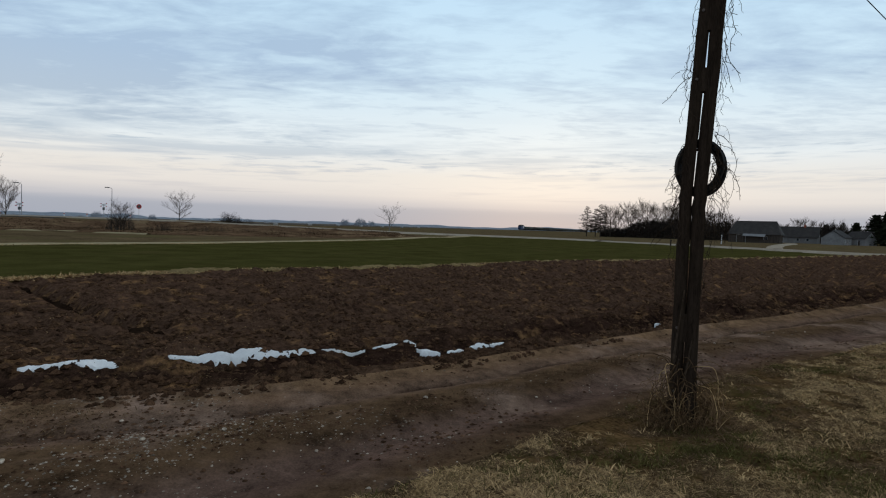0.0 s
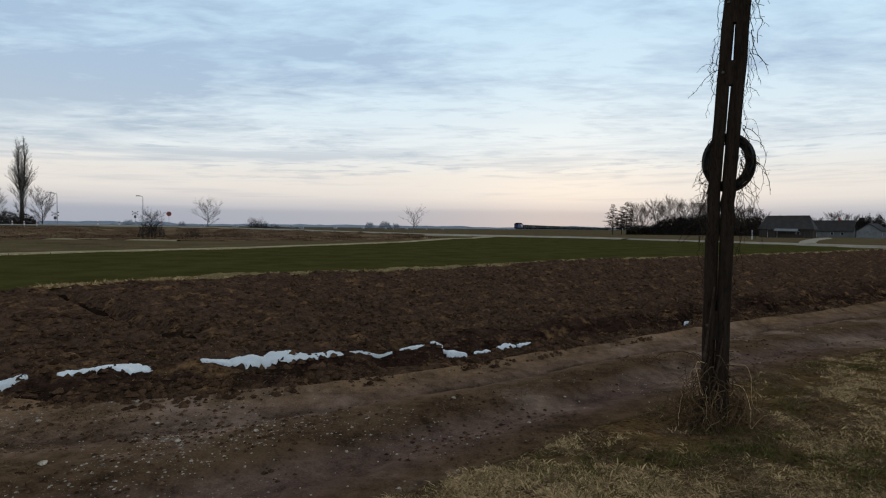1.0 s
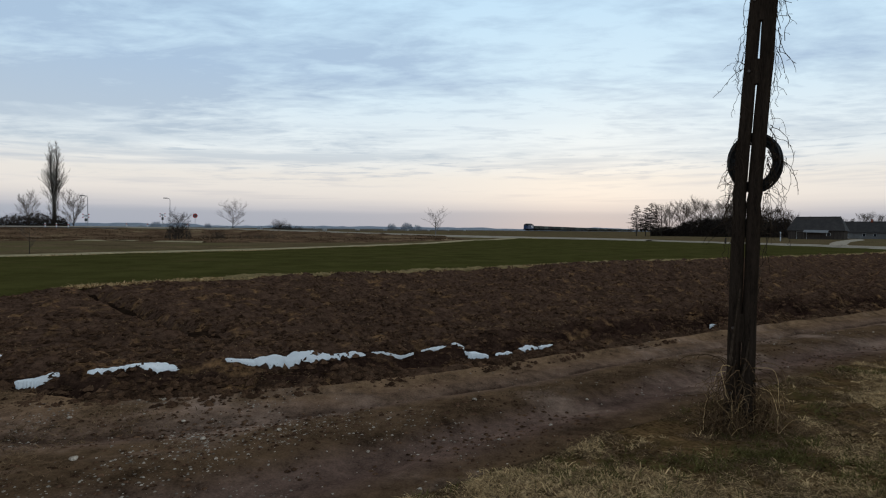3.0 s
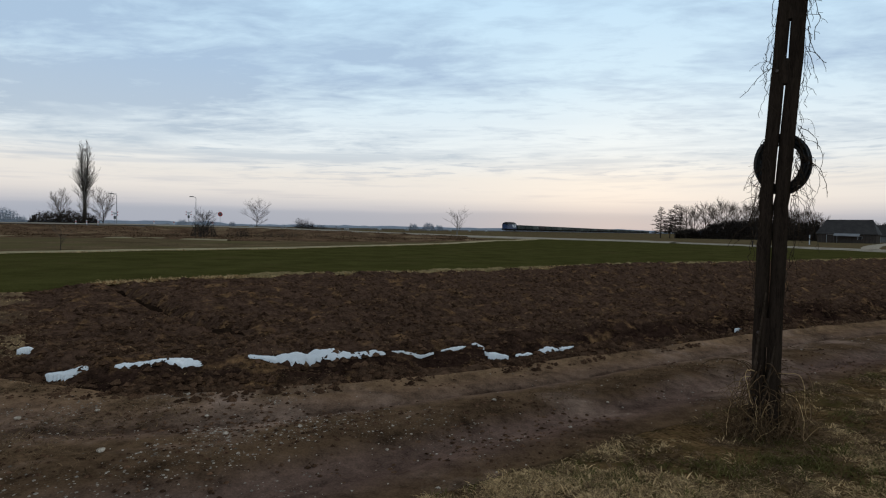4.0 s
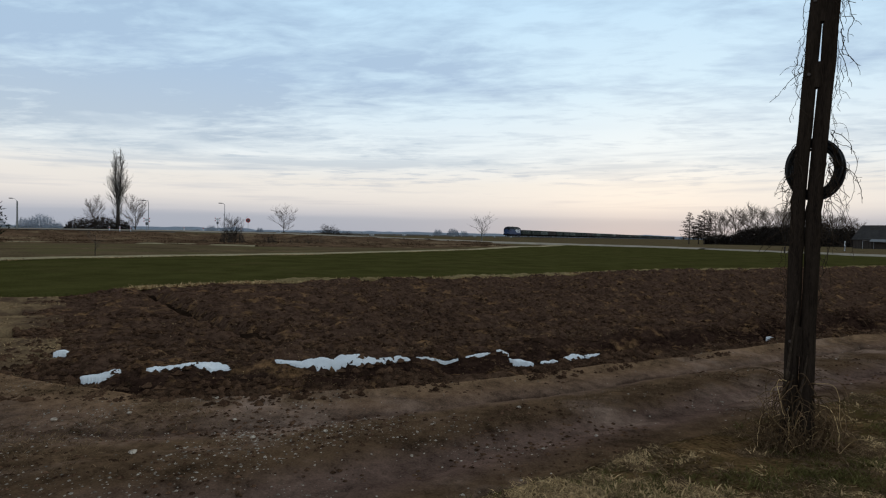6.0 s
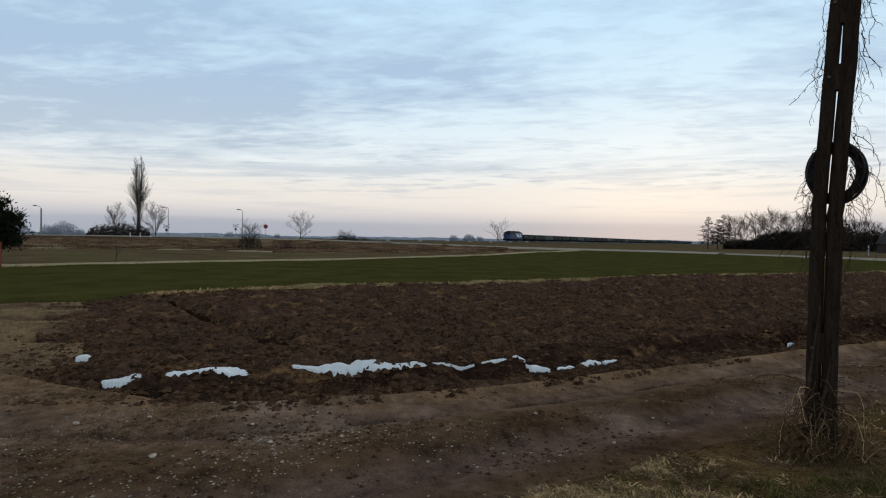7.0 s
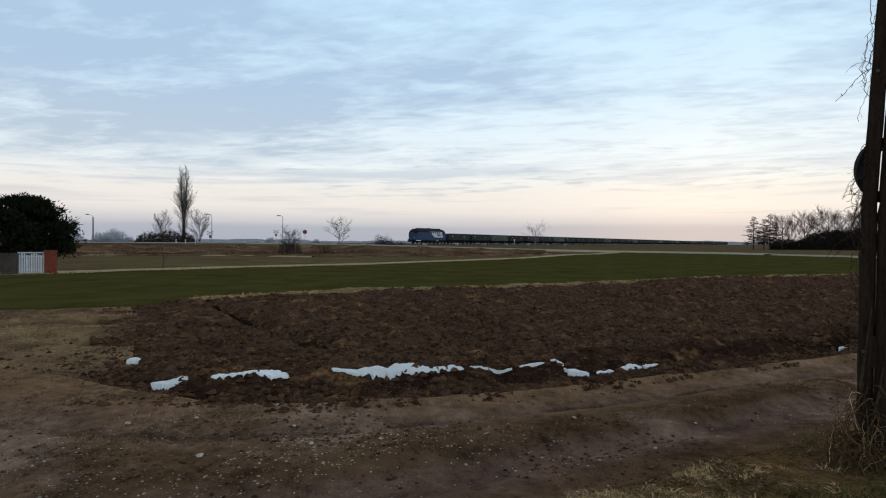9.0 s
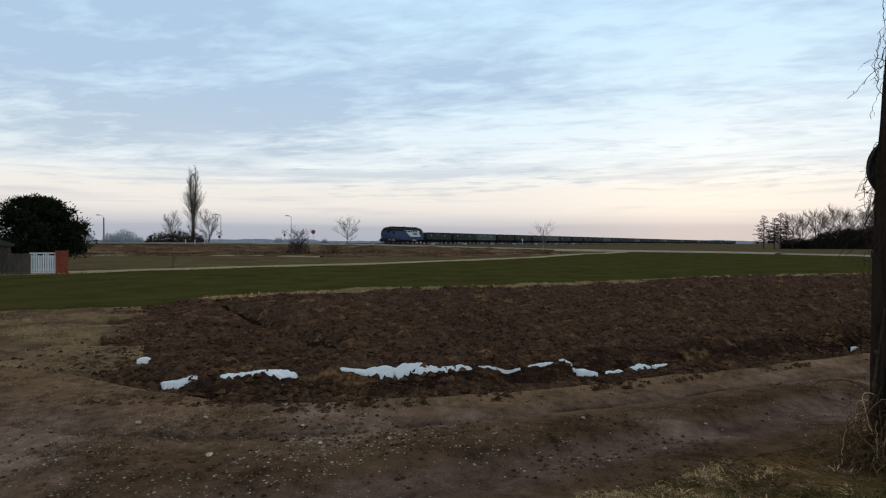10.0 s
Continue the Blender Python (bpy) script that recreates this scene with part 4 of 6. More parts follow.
def build_pole():
    rng = random.Random(5)
    p = thing("utility_pole", pose(2.11, 5.02, 0, 0, 0, -22.8), "old twin-legged dark wooden utility pole wrapped in dry vines", "utility pole")
    legs = ([(-0.058, -0.25), (-0.056, 0.0), (-0.047, 1.6), (-0.037, 2.1), (0.043, 3.63), (0.138, 5.5)],
            [(0.050, -0.25), (0.052, 0.0), (0.062, 1.6), (0.073, 2.1), (0.150, 3.63), (0.245, 5.5)])
    for pts, r in zip(legs, (0.0495, 0.053)):
        g = Geo()
        path = []
        for (x0, z0), (x1, z1) in zip(pts[:-1], pts[1:]):
            for k in range(6):
                u = k / 6
                path.append((x0 + u * (x1 - x0) + rng.gauss(0, 0.0022), rng.gauss(0, 0.0022), z0 + u * (z1 - z0)))
        path.append((pts[-1][0], 0, pts[-1][1]))
        g.tube(path, [r * (1.06 - 0.02 * q[2]) * (1 + rng.uniform(-0.03, 0.03)) for q in path], 14)
        part("post", g, M["bark"], p, "weathered dark round post", smooth=True)
    for z, h in ((3.01, 0.10), (3.58, 0.16), (0.9, 0.12), (0.35, 0.14), (5.1, 0.12)):
        c = 0.010 + 0.048 * max(z - 1.6, 0)
        g = Geo()
        g.box(c - 0.055, c + 0.055, -0.036, 0.036, z - h, z + h, chamfer=0.012)
        part("spacer_block", g, M["bark"], p)
        g = Geo()
        g.tube([(c - 0.075, -0.052, z), (c - 0.075, -0.066, z)], 0.012, 6)
        part("bolt_head", g, M["steel"], p)
    # the service wire that leaves from the head
    g = Geo()
    turn = Matrix.Rotation(radians(22.8), 3, "Z")
    line = [turn @ Vector((0.79 * s, 0.613 * s, 0)) + Vector((0.19, 0, 4.83 - 0.103 * s + 0.0024 * s * s)) for s in np.linspace(0, 36, 50)]
    g.tube(line, 0.006, 6)
    part("service_wire", g, M["cable"], p)
    # vines: climbing stems, hanging sprays
    def edge(z, side):
        return 0.008 + 0.050 * max(z - 1.6, 0) + side * 0.108

    for k in range(128):
        g = Geo()
        side = rng.choice((-1, 1))
        if k < 26:  # strands that climb along the edges of the posts
            z0, length = rng.uniform(0.9, 3.4), rng.uniform(0.5, 1.4)
            off, ph, front = rng.uniform(-0.03, 0.035), rng.uniform(0, 9), rng.uniform(-0.07, 0.05)
            stem = [Vector((edge(z0 + s, side) + side * (off + 0.035 * math.sin(ph + 7 * s) + rng.gauss(0, 0.008)), front + rng.gauss(0, 0.008), z0 + s)) for s in np.arange(0, length, 0.035)]
        else:  # short sprays that hang down, a few of them long and only on the sheltered side
            z0 = rng.choice((rng.uniform(1.75, 2.5), rng.uniform(1.9, 2.6), rng.uniform(1.55, 3.9)))
            long = k < 33
            side = 1 if long else side
            reach = rng.uniform(0.5, 1.1) if long else rng.uniform(0.03, 0.40)
            if long:
                z0 = rng.uniform(1.85, 2.5)
            stem = wander(rng, (edge(z0, side), rng.uniform(-0.07, 0.06), z0), (side * reach, rng.uniform(-0.4, 0.4), rng.uniform(0.0, 0.6) if long else rng.uniform(-0.9, 0.3)),
                          rng.uniform(0.35, 0.75) if long else rng.uniform(0.10, 0.36), 0.028, 0.26, 0.2 if long else 0.3)
        r = rng.uniform(0.0016, 0.0034)
        g.tube(stem, [r * (1 - 0.4 * i / len(stem)) for i in range(len(stem))], 4)
        for q in stem[2::4]:
            t = wander(rng, q, (rng.gauss(0, 1), rng.gauss(0, 1), rng.gauss(-0.3, 0.7)), rng.uniform(0.015, 0.07), 0.016, 0.10, 0.5)
            g.tube(t, r * 0.7, 3)
        part("vine", g, M["stalk"], p, "dry leafless vine")
    # thick stems twisted round the foot
    for k in range(9):
        g = Geo()
        a = rng.uniform(0, 6.28)
        h = rng.uniform(0.5, 1.6)
        pts = [(0.0 + (0.115 - 0.02 * u) * math.cos(a + 1.4 * u), (0.085 - 0.01 * u) * math.sin(a + 1.4 * u), -0.03 + h * u + 0.01 * rng.random()) for u in np.linspace(0, 1, 12)]
        g.tube(pts, [0.016 - 0.010 * u for u in np.linspace(0, 1, 12)], 6)
        part("vine_stem", g, M["stalk"], p, "woody vine stem")
    # the coil of spare cable, hung over the legs
    coil = thing("cable_coil", pose(2.175, 5.02, 2.288, 0, 0, -22.8), "black coil of spare cable hung on the pole", "cable coil")
    for k in range(19):
        g = Geo()
        r = 0.174 + rng.uniform(-0.026, 0.026)
        a0, off = rng.uniform(0, 6.28), rng.uniform(0.065, 0.12)
        cx, cz = rng.uniform(-0.016, 0.016), rng.uniform(-0.03, 0.015)
        g.tube([(cx + r * math.cos(a), off + 0.015 * math.sin(a + a0), cz + 1.22 * r * math.sin(a)) for a in np.linspace(0, 2 * math.pi, 48)], 0.0105, 6)
        part("cable_turn", g, M["cable"], coil, smooth=True)


build_pole()


# ---- grass, stones and snow near by ----
def blades(name, places, length, lean, width, mat, label, category, seed, turn=None):
    """Many bent blades in one mesh: three points a side."""
    rs = np.random.RandomState(seed)
    P = np.asarray(places)
    n = len(P)
    a = rs.rand(n) * 2 * math.pi if turn is None else np.asarray(turn)
    L = length * (0.5 + rs.rand(n) ** 1.5)
    tilt = np.minimum(lean * (0.6 + 0.6 * rs.rand(n)), 1.5)
    out = np.stack([np.cos(a), np.sin(a)], -1)
    side = np.stack([-np.sin(a), np.cos(a)], -1) * (width * (0.6 + 0.8 * rs.rand(n)))[:, None]
    rows = []
    for u, w in ((0, 1.0), (0.5, 0.8)):
        reach, rise = L * u * np.sin(tilt * (0.75 + 0.4 * u)), L * u * np.cos(tilt * (0.75 + 0.4 * u))
        c = np.stack([P[:, 0] + out[:, 0] * reach, P[:, 1] + out[:, 1] * reach, P[:, 2] + rise], -1)
        for s in (-1, 1):
            q = c.copy()
            q[:, :2] += s * side * w * 0.5
            rows.append(q)
    over = np.minimum(tilt * 1.12, 1.6)
    tip = np.stack([P[:, 0] + out[:, 0] * L * np.sin(over), P[:, 1] + out[:, 1] * L * np.sin(over), P[:, 2] + L * np.cos(over)], -1)
    V = np.stack(rows + [tip], 1).reshape(-1, 3)
    k = np.arange(n)[:, None] * 5
    quads = (k + np.array([0, 1, 3, 2])).tolist()
    tris = (k + np.array([2, 3, 4])).tolist()
    me = bpy.data.meshes.new(name)
    me.from_pydata(V.tolist(), [], quads + tris)
    me.materials.append(mat)
    me.update()
    return tagged(new(name, me), label, category, kind="stuff")


def scatter(grid, n, seed, keep):
    """Places on a laid sheet, thinned by keep(x, y) from 0 to 1."""
    rs = np.random.RandomState(seed)
    X, Y, Z = grid
    out = []
    while sum(len(o) for o in out) < n:
        i, j = rs.randint(0, X.shape[0] - 1, n), rs.randint(0, X.shape[1] - 1, n)
        u, v = rs.rand(n), rs.rand(n)
        mixed = [A[i, j] * (1 - u) * (1 - v) + A[i + 1, j] * u * (1 - v) + A[i, j + 1] * (1 - u) * v + A[i + 1, j + 1] * u * v for A in (X, Y, Z)]
        q = np.stack(mixed, -1)
        out.append(q[rs.rand(n) < keep(q[:, 0], q[:, 1])])
        if len(out) > 60:
            break
    return np.concatenate(out)[:n]


def tufts(places, per, spread, seed):
    """Blades in matted tufts: the roots of each tuft lie together and its blades fall the same way."""
    rs = np.random.RandomState(seed)
    P = np.repeat(np.asarray(places), per, 0)
    P[:, :2] += rs.normal(0, 1, (len(P), 2)) * np.repeat(spread * (0.5 + rs.rand(len(places))), per)[:, None]
    P[:, 2] -= 0.004
    return P, np.repeat(rs.rand(len(places)) * 2 * math.pi, per) + rs.normal(0, 0.55, len(P))


def in_sight(x, y, near=3.0, far=16.0):
    r, a = np.hypot(x, y), np.degrees(np.arctan2(x, y))
    return (r > near - 0.8) * (r < far) * (a > -62) * (a < 46) * np.clip((7.0 / np.maximum(r, 1)) ** 1.5, 0.03, 1)


def build_grass():
    tuft = lambda x, y: np.clip((fbm(x / 0.24, y / 0.24, 3) - 0.50) * 12, 0.015, 1)
    def spread_at(x, y, spots):
        return sum(w * np.exp(-((x - cx) ** 2 + (y - cy) ** 2) / r ** 2) for cx, cy, r, w in spots)

    straw_spots = ((3.4, 5.7, 0.7, 1.0), (4.5, 6.4, 0.8, 1.0), (1.7, 3.75, 0.5, 0.5), (2.2, 3.9, 0.4, 0.8), (5.6, 7.0, 0.9, 0.6), (0.6, 3.5, 0.5, 0.1))
    green_spots = ((2.3, 4.55, 0.4, 0.6), (3.0, 3.95, 0.5, 0.9), (3.0, 4.7, 0.4, 0.35), (0.1, 3.7, 0.5, 0.4), (5.2, 6.2, 0.7, 0.5))
    worn = lambda x, y: 1 - 0.85 * np.clip(spread_at(x, y, ((1.5, 5.0, 0.6, 1.0), (2.8, 6.0, 0.45, 0.8), (2.1, 5.0, 0.3, 1.0))), 0, 1)
    warm = lambda x, y: np.clip((fbm(x / 0.9 + 9, y / 0.9, 3) - 0.43) * 4 + spread_at(x, y, straw_spots) - 0.8 * spread_at(x, y, green_spots), 0.06, 1) * worn(x, y)
    cool = lambda x, y: np.clip((fbm(x / 0.8 + 29, y / 0.8, 3) - 0.50) * 5 + spread_at(x, y, green_spots) - spread_at(x, y, straw_spots), 0.04, 1)
    blades("dead_grass_blades", scatter(VERGE, 42000, 3, lambda x, y: in_sight(x, y) * tuft(x, y) * warm(x, y)), 0.075, 1.9, 0.0032, M["straw"], "matted dead straw grass on the verge", "grass", 1)
    blades("brown_grass_blades", scatter(VERGE, 40000, 4, lambda x, y: in_sight(x, y) * tuft(x, y)), 0.08, 1.9, 0.004, M["vine"], "brown withered grass on the verge", "grass", 2)
    blades("green_grass_blades", scatter(VERGE, 20000, 5, lambda x, y: in_sight(x, y) * tuft(x + 5, y) * cool(x, y)), 0.065, 1.15, 0.005, M["green_blade"], "green winter grass on the verge", "grass", 3)
    for name, count, per, spread, where, length, lean, width, mat, label, seed in (
            ("dead_grass_tufts", 4400, 16, 0.022, warm, 0.062, 1.60, 0.0080, "straw", "flattened tufts of pale dead grass", 41),
            ("brown_grass_tufts", 3200, 15, 0.026, worn, 0.060, 1.60, 0.0065, "vine", "withered brown tufts on the verge", 42),
            ("green_grass_tufts", 1500, 15, 0.030, cool, 0.055, 1.30, 0.0050, "green_blade", "low green tufts on the verge", 43)):
        P, turn = tufts(scatter(VERGE, count, seed, lambda x, y: in_sight(x, y) * where(x, y) * np.clip((fbm(x / 0.26 + seed, y / 0.26, 3) - 0.48) * 10, 0.02, 1)), per, spread, seed)
        blades(name, P, length, lean, width, M[mat], label, "grass", seed, turn)
    P, turn = tufts(scatter(PATCH, 420, 46, lambda x, y: in_sight(x, y, 3, 22) ** 0.5 * np.clip((fbm(x / 1.2, y / 1.2, 3) - 0.4) * 5, 0.05, 1)), 16, 0.06, 46)
    blades("patch_grass_tufts", P, 0.09, 1.55, 0.009, M["vine"], "flattened pale tufts beside the field", "grass", 46, turn)
    blades("patch_grass_blades", scatter(PATCH, 7000, 6, lambda x, y: in_sight(x, y, 3, 22) ** 0.5 * np.clip((fbm(x / 0.9 + 9, y / 0.9, 3) - 0.43) * 5, 0.05, 1) * 0.9), 0.08, 1.7, 0.008, M["straw"], "flattened straw grass beside the field", "grass", 4)
    mid = lambda x, y: in_sight(x, y) * np.clip((fbm(x / 0.5 + 3, y / 0.5, 3) - 0.52) * 8, 0, 1)
    g = tuple(A[:, 38:56] for A in TRACK)
    blades("track_grass_blades", scatter(g, 2600, 7, mid), 0.045, 1.3, 0.005, M["vine"], "sparse low grass between the wheel ruts", "grass", 5)
    P, turn = tufts(scatter(TRACK, 750, 47, lambda x, y: np.clip((-2.6 - x) / 1.5, 0, 1) * (y > 3.6) * np.clip((fbm(x / 0.8 + 2, y / 0.8, 3) - 0.44) * 6, 0, 1)), 14, 0.05, 47)
    blades("roadside_grass_tufts", P, 0.06, 1.55, 0.007, M["vine"], "trodden brown tufts at the edge of the track", "grass", 47, turn)
    # fringes: along the near and far edges of the ploughed field
    rs = np.random.RandomState(11)

    def fringe(line, n, width, rise, u0=0.0, u1=1.0, power=1.0):
        u = u0 + (u1 - u0) * rs.rand(n) ** power
        c = follow(line, u)
        lump = fbm(c[:, 0] / 0.5, c[:, 1] / 0.5, 3)
        ok = rs.rand(n) < np.clip((lump - 0.3) * 3, 0.08, 1)
        c = c[ok] + rs.normal(0, width, (ok.sum(), 2))
        return np.stack([c[:, 0], c[:, 1], land(c[:, 0], c[:, 1]) + rise], -1)

    blades("field_edge_grass", fringe(FIELD_FAR, 60000, 0.20, 0.14, 0.035, 0.85, 1.2), 0.14, 1.45, 0.020, M["straw"], "pale dead grass along the far field edge", "grass", 6)
    blades("track_edge_grass", fringe(FIELD_NEAR, 30000, 0.09, 0.055, 0, 0.4, 1.2), 0.06, 1.9, 0.006, M["vine"], "dry grass lip between track and field", "grass", 7)
    blades("path_edge_grass", fringe([(-34, 12), (-28.4, 22.0), (-25.5, 26.0), (-22.8, 32.1), (-16, 42.6), (-6.4, 62.6)], 7000, 0.25, 0.1), 0.13, 1.3, 0.04, M["straw"], "pale dead grass beside the crop", "grass", 9)
    stubble = scatter(FIELD, 12000, 8, lambda x, y: np.clip((fbm(x / 0.9, y / 0.9, 3) - 0.53) * 7, 0.02, 1) * np.clip(9 / np.hypot(x, y), 0.1, 1))
    blades("field_stubble", stubble[::3], 0.045, 1.7, 0.009, M["straw"], "straw stubble turned up in the soil", "stubble", 10)
    blades("field_weeds", scatter(FIELD, 12000, 9, lambda x, y: np.clip((fbm(x / 0.9, y / 0.9, 3) - 0.47) * 6, 0.02, 1) * np.clip(9 / np.hypot(x, y), 0.1, 1)), 0.06, 1.5, 0.010, M["vine"], "withered weeds turned up in the soil", "weeds", 11)


def build_pole_foot():
    """A tangle of dead stems and stalks round the foot of the pole."""
    rng = random.Random(15)
    for name, count, mat, r0, wide, label in (("dead_stem_tangle", 620, "vine", 0.0034, 0.12, "tangle of brown dead stems round the pole"), ("pale_stalk_tangle", 64, "straw", 0.0027, 0.14, "pale dry stalks round the pole")):
        g = Geo()
        for k in range(count):
            a, r = rng.uniform(0, 2 * math.pi), 0.07 + abs(rng.gauss(0, wide))
            if k % 5 == 0:  # hangs from the posts in an arch
                a0 = rng.uniform(0, 2 * math.pi)
                stem = wander(rng, (2.11 + 0.11 * math.cos(a0), 5.02 + 0.10 * math.sin(a0), rng.uniform(0.12, 0.62)), (math.cos(a0) * 0.6, math.sin(a0) * 0.6, rng.uniform(-0.4, 0.7)), rng.uniform(0.2, 0.6), 0.03, 0.24, 0.24)
                stem = [q for q in stem if q.z > -0.02]
            else:
                stem = wander(rng, (2.11 + r * math.cos(a), 5.02 + r * math.sin(a), -0.02), (math.cos(a) * rng.uniform(-0.4, 0.3), math.sin(a) * rng.uniform(-0.4, 0.3), 1), rng.uniform(0.12, 0.62) * (1.25 - 1.6 * r), 0.03, 0.05, 0.22)
            g.tube(stem, [r0 * (1.2 - 0.7 * i / len(stem)) for i in range(len(stem))], 3, caps=False)
        tagged(new(name, g.mesh(name, M[mat])), label, "grass", kind="stuff")


def build_edge_turf():
    """The uncut grass balk between the ploughed field and the crop, and the weeds on the bank."""
    n = 900
    c = follow(FIELD_FAR, np.linspace(0.035, 0.9, n))
    fade = smooth01(np.arange(n) / 60.0)
    d = np.gradient(c, axis=0)
    d /= np.hypot(*d.T)[:, None]
    w = np.linspace(-1, 1, 9)
    half = 0.05 + fade * 0.24 + 0.20 * (fbm(np.arange(n) / 9.0, np.zeros(n), 3) - 0.5)
    shift = 0.3 * (fbm(np.arange(n) / 14.0 + 40, np.zeros(n), 3) - 0.5)
    X = c[:, :1] + d[:, 1:] * (w * half[:, None] + shift[:, None])
    Y = c[:, 1:2] - d[:, :1] * (w * half[:, None] + shift[:, None])
    Z = land(X, Y) + 0.02 + (0.06 + 0.24 * fbm(X / 0.6, Y / 0.6, 3)) * fade[:, None] * (1 - np.abs(w) ** 3) + 0.06 * (fbm(X / 0.12, Y / 0.12, 2) - 0.5)
    tagged(new("grass_balk", grid_mesh("grass_balk", X, Y, Z, M["balk"])), "lumpy balk of pale dead grass beyond the ploughed field", "grass", kind="structure")
    weeds = scatter(BANK, 16000, 61, lambda x, y: np.clip((fbm(x / 3.0, y / 3.0, 3) - 0.40) * 5, 0.03, 1))
    blades("bank_weeds", weeds, 0.20, 0.9, 0.07, M["bank_weed"], "brown dead weeds on the embankment", "weeds", 61)


build_pole_foot()
build_edge_turf()
build_grass()


def lumps(name, places, sizes, mat, label, category, seed, flat=0.6):
    """Small uneven stones or clods in one mesh, eight faces and a waist each."""
    rs = np.random.RandomState(seed)
    P, S = np.asarray(places), np.asarray(sizes)
    n = len(P)
    base = np.array([(1, 0, 0), (0.5, 0.8, 0.1), (-0.5, 0.8, 0), (-1, 0, 0.1), (-0.5, -0.8, 0), (0.5, -0.8, 0), (0.1, 0.1, 0.95), (0, 0, -0.7)])
    V = base[None] * (0.7 + 0.6 * rs.rand(n, 8, 1)) * S[:, None, None]
    V[:, :, 2] *= flat
    a = rs.rand(n) * 2 * math.pi
    c, s = np.cos(a)[:, None], np.sin(a)[:, None]
    V = np.stack([V[:, :, 0] * c - V[:, :, 1] * s, V[:, :, 0] * s + V[:, :, 1] * c, V[:, :, 2]], -1) + P[:, None]
    f = np.array([(i, (i + 1) % 6, 6) for i in range(6)] + [((i + 1) % 6, i, 7) for i in range(6)])
    F = (np.arange(n)[:, None, None] * 8 + f).reshape(-1, 3)
    me = bpy.data.meshes.new(name)
    me.from_pydata(V.reshape(-1, 3).tolist(), [], F.tolist())
    me.materials.append(mat)
    me.update()
    return tagged(new(name, me), label, category, kind="stuff")


def build_stones():
    rs = np.random.RandomState(21)
    gravel = scatter(TRACK, 5200, 22, lambda x, y: in_sight(x, y, 3, 12) * np.clip((fbm(x / 0.8, y / 0.8, 3) - 0.50) * 9, 0.02, 1) * np.clip(0.06 + 0.5 * np.clip((0.5 - x) / 4, 0, 1) + np.exp(-((x + 2.3) / 0.9) ** 2 - ((y - 4.5) / 0.55) ** 2), 0, 1))
    lumps("gravel", gravel, 0.0025 + 0.0115 * rs.rand(len(gravel)) ** 3.5, M["stone"], "pale gravel scattered on the dirt track", "gravel", 23)
    crumbs = scatter(TRACK, 4200, 24, lambda x, y: in_sight(x, y, 3, 12) * np.clip(np.clip((fbm(x / 0.7 + 40, y / 0.7, 3) - 0.56) * 9, 0.01, 0.5) + np.exp(-((x + 2.4) / 1.0) ** 2 - ((y - 4.6) / 0.5) ** 2), 0, 1))
    lumps("soil_crumbs", crumbs, 0.004 + 0.024 * rs.rand(len(crumbs)) ** 3, M["clod"], "dark crumbs of soil on the dirt track", "soil", 25)
    clods = scatter(FIELD, 26000, 26, lambda x, y: np.clip((fbm(x / 0.7, y / 0.7, 3) - 0.3) * 3, 0.05, 1) * np.clip(9 / np.hypot(x, y), 0.05, 1))
    lumps("soil_clods", clods, 0.012 + 0.058 * rs.rand(len(clods)) ** 2.4, M["clod"], "rough clods of dark soil on the field", "soil", 27, 0.7)
    loose = scatter(PATCH, 700, 28, lambda x, y: np.clip(1.2 - np.hypot(x + 6.0, y - 6.2) / 2.6, 0, 1))
    verge_side = scatter(tuple(A[:, 81:] for A in TRACK), 420, 34, lambda x, y: (x < 3.0) * (x > -6.5) * np.clip((fbm(x / 0.6 + 13, y / 0.6, 3) - 0.46) * 8, 0.02, 1))
    loose = np.concatenate([loose, verge_side])
    lumps("loose_clods", loose, 0.010 + 0.045 * rs.rand(len(loose)) ** 2.6, M["clod"], "clods thrown out beside the ploughed field", "soil", 29, 0.7)
    # the largest clods and pebbles, each a piece of its own
    pick = random.Random(12)
    for grid, parent, name, mat, count, low, high, keep in (
            (FIELD, "ploughed_field", "clod", "clod", 260, 0.035, 0.095, lambda x, y: (np.hypot(x, y) < 13) * np.clip((fbm(x / 0.7, y / 0.7, 3) - 0.3) * 3, 0.05, 1)),
            (TRACK, "dirt_road", "pebble", "stone", 220, 0.006, 0.014, lambda x, y: in_sight(x, y, 3, 9) * np.clip(0.08 + np.exp(-((x + 2.2) / 1.2) ** 2 - ((y - 4.4) / 0.7) ** 2), 0, 1))):
        shapes = []
        for k in range(6):
            bm = bmesh.new()
            bmesh.ops.create_icosphere(bm, subdivisions=1, radius=1.0)
            for v in bm.verts:
                v.co *= 0.75 + 0.55 * noise.noise(v.co * 1.3 + Vector((k * 7.0, 3.0, 1.0)))
                v.co.z *= 0.62
            me = bpy.data.meshes.new(name)
            bm.to_mesh(me)
            bm.free()
            me.materials.append(M[mat])
            shapes.append(me)
        for x, y, z in scatter(grid, count, 33, keep):
            size = low + (high - low) * pick.random() ** 2
            part(name, shapes[pick.randrange(6)], M[mat], bpy.data.objects[parent], at=pose(x, y, z + size * 0.15, pick.uniform(-20, 20), pick.uniform(-20, 20), pick.uniform(0, 360)) @ Matrix.Scale(size, 4))
    rng = random.Random(9)
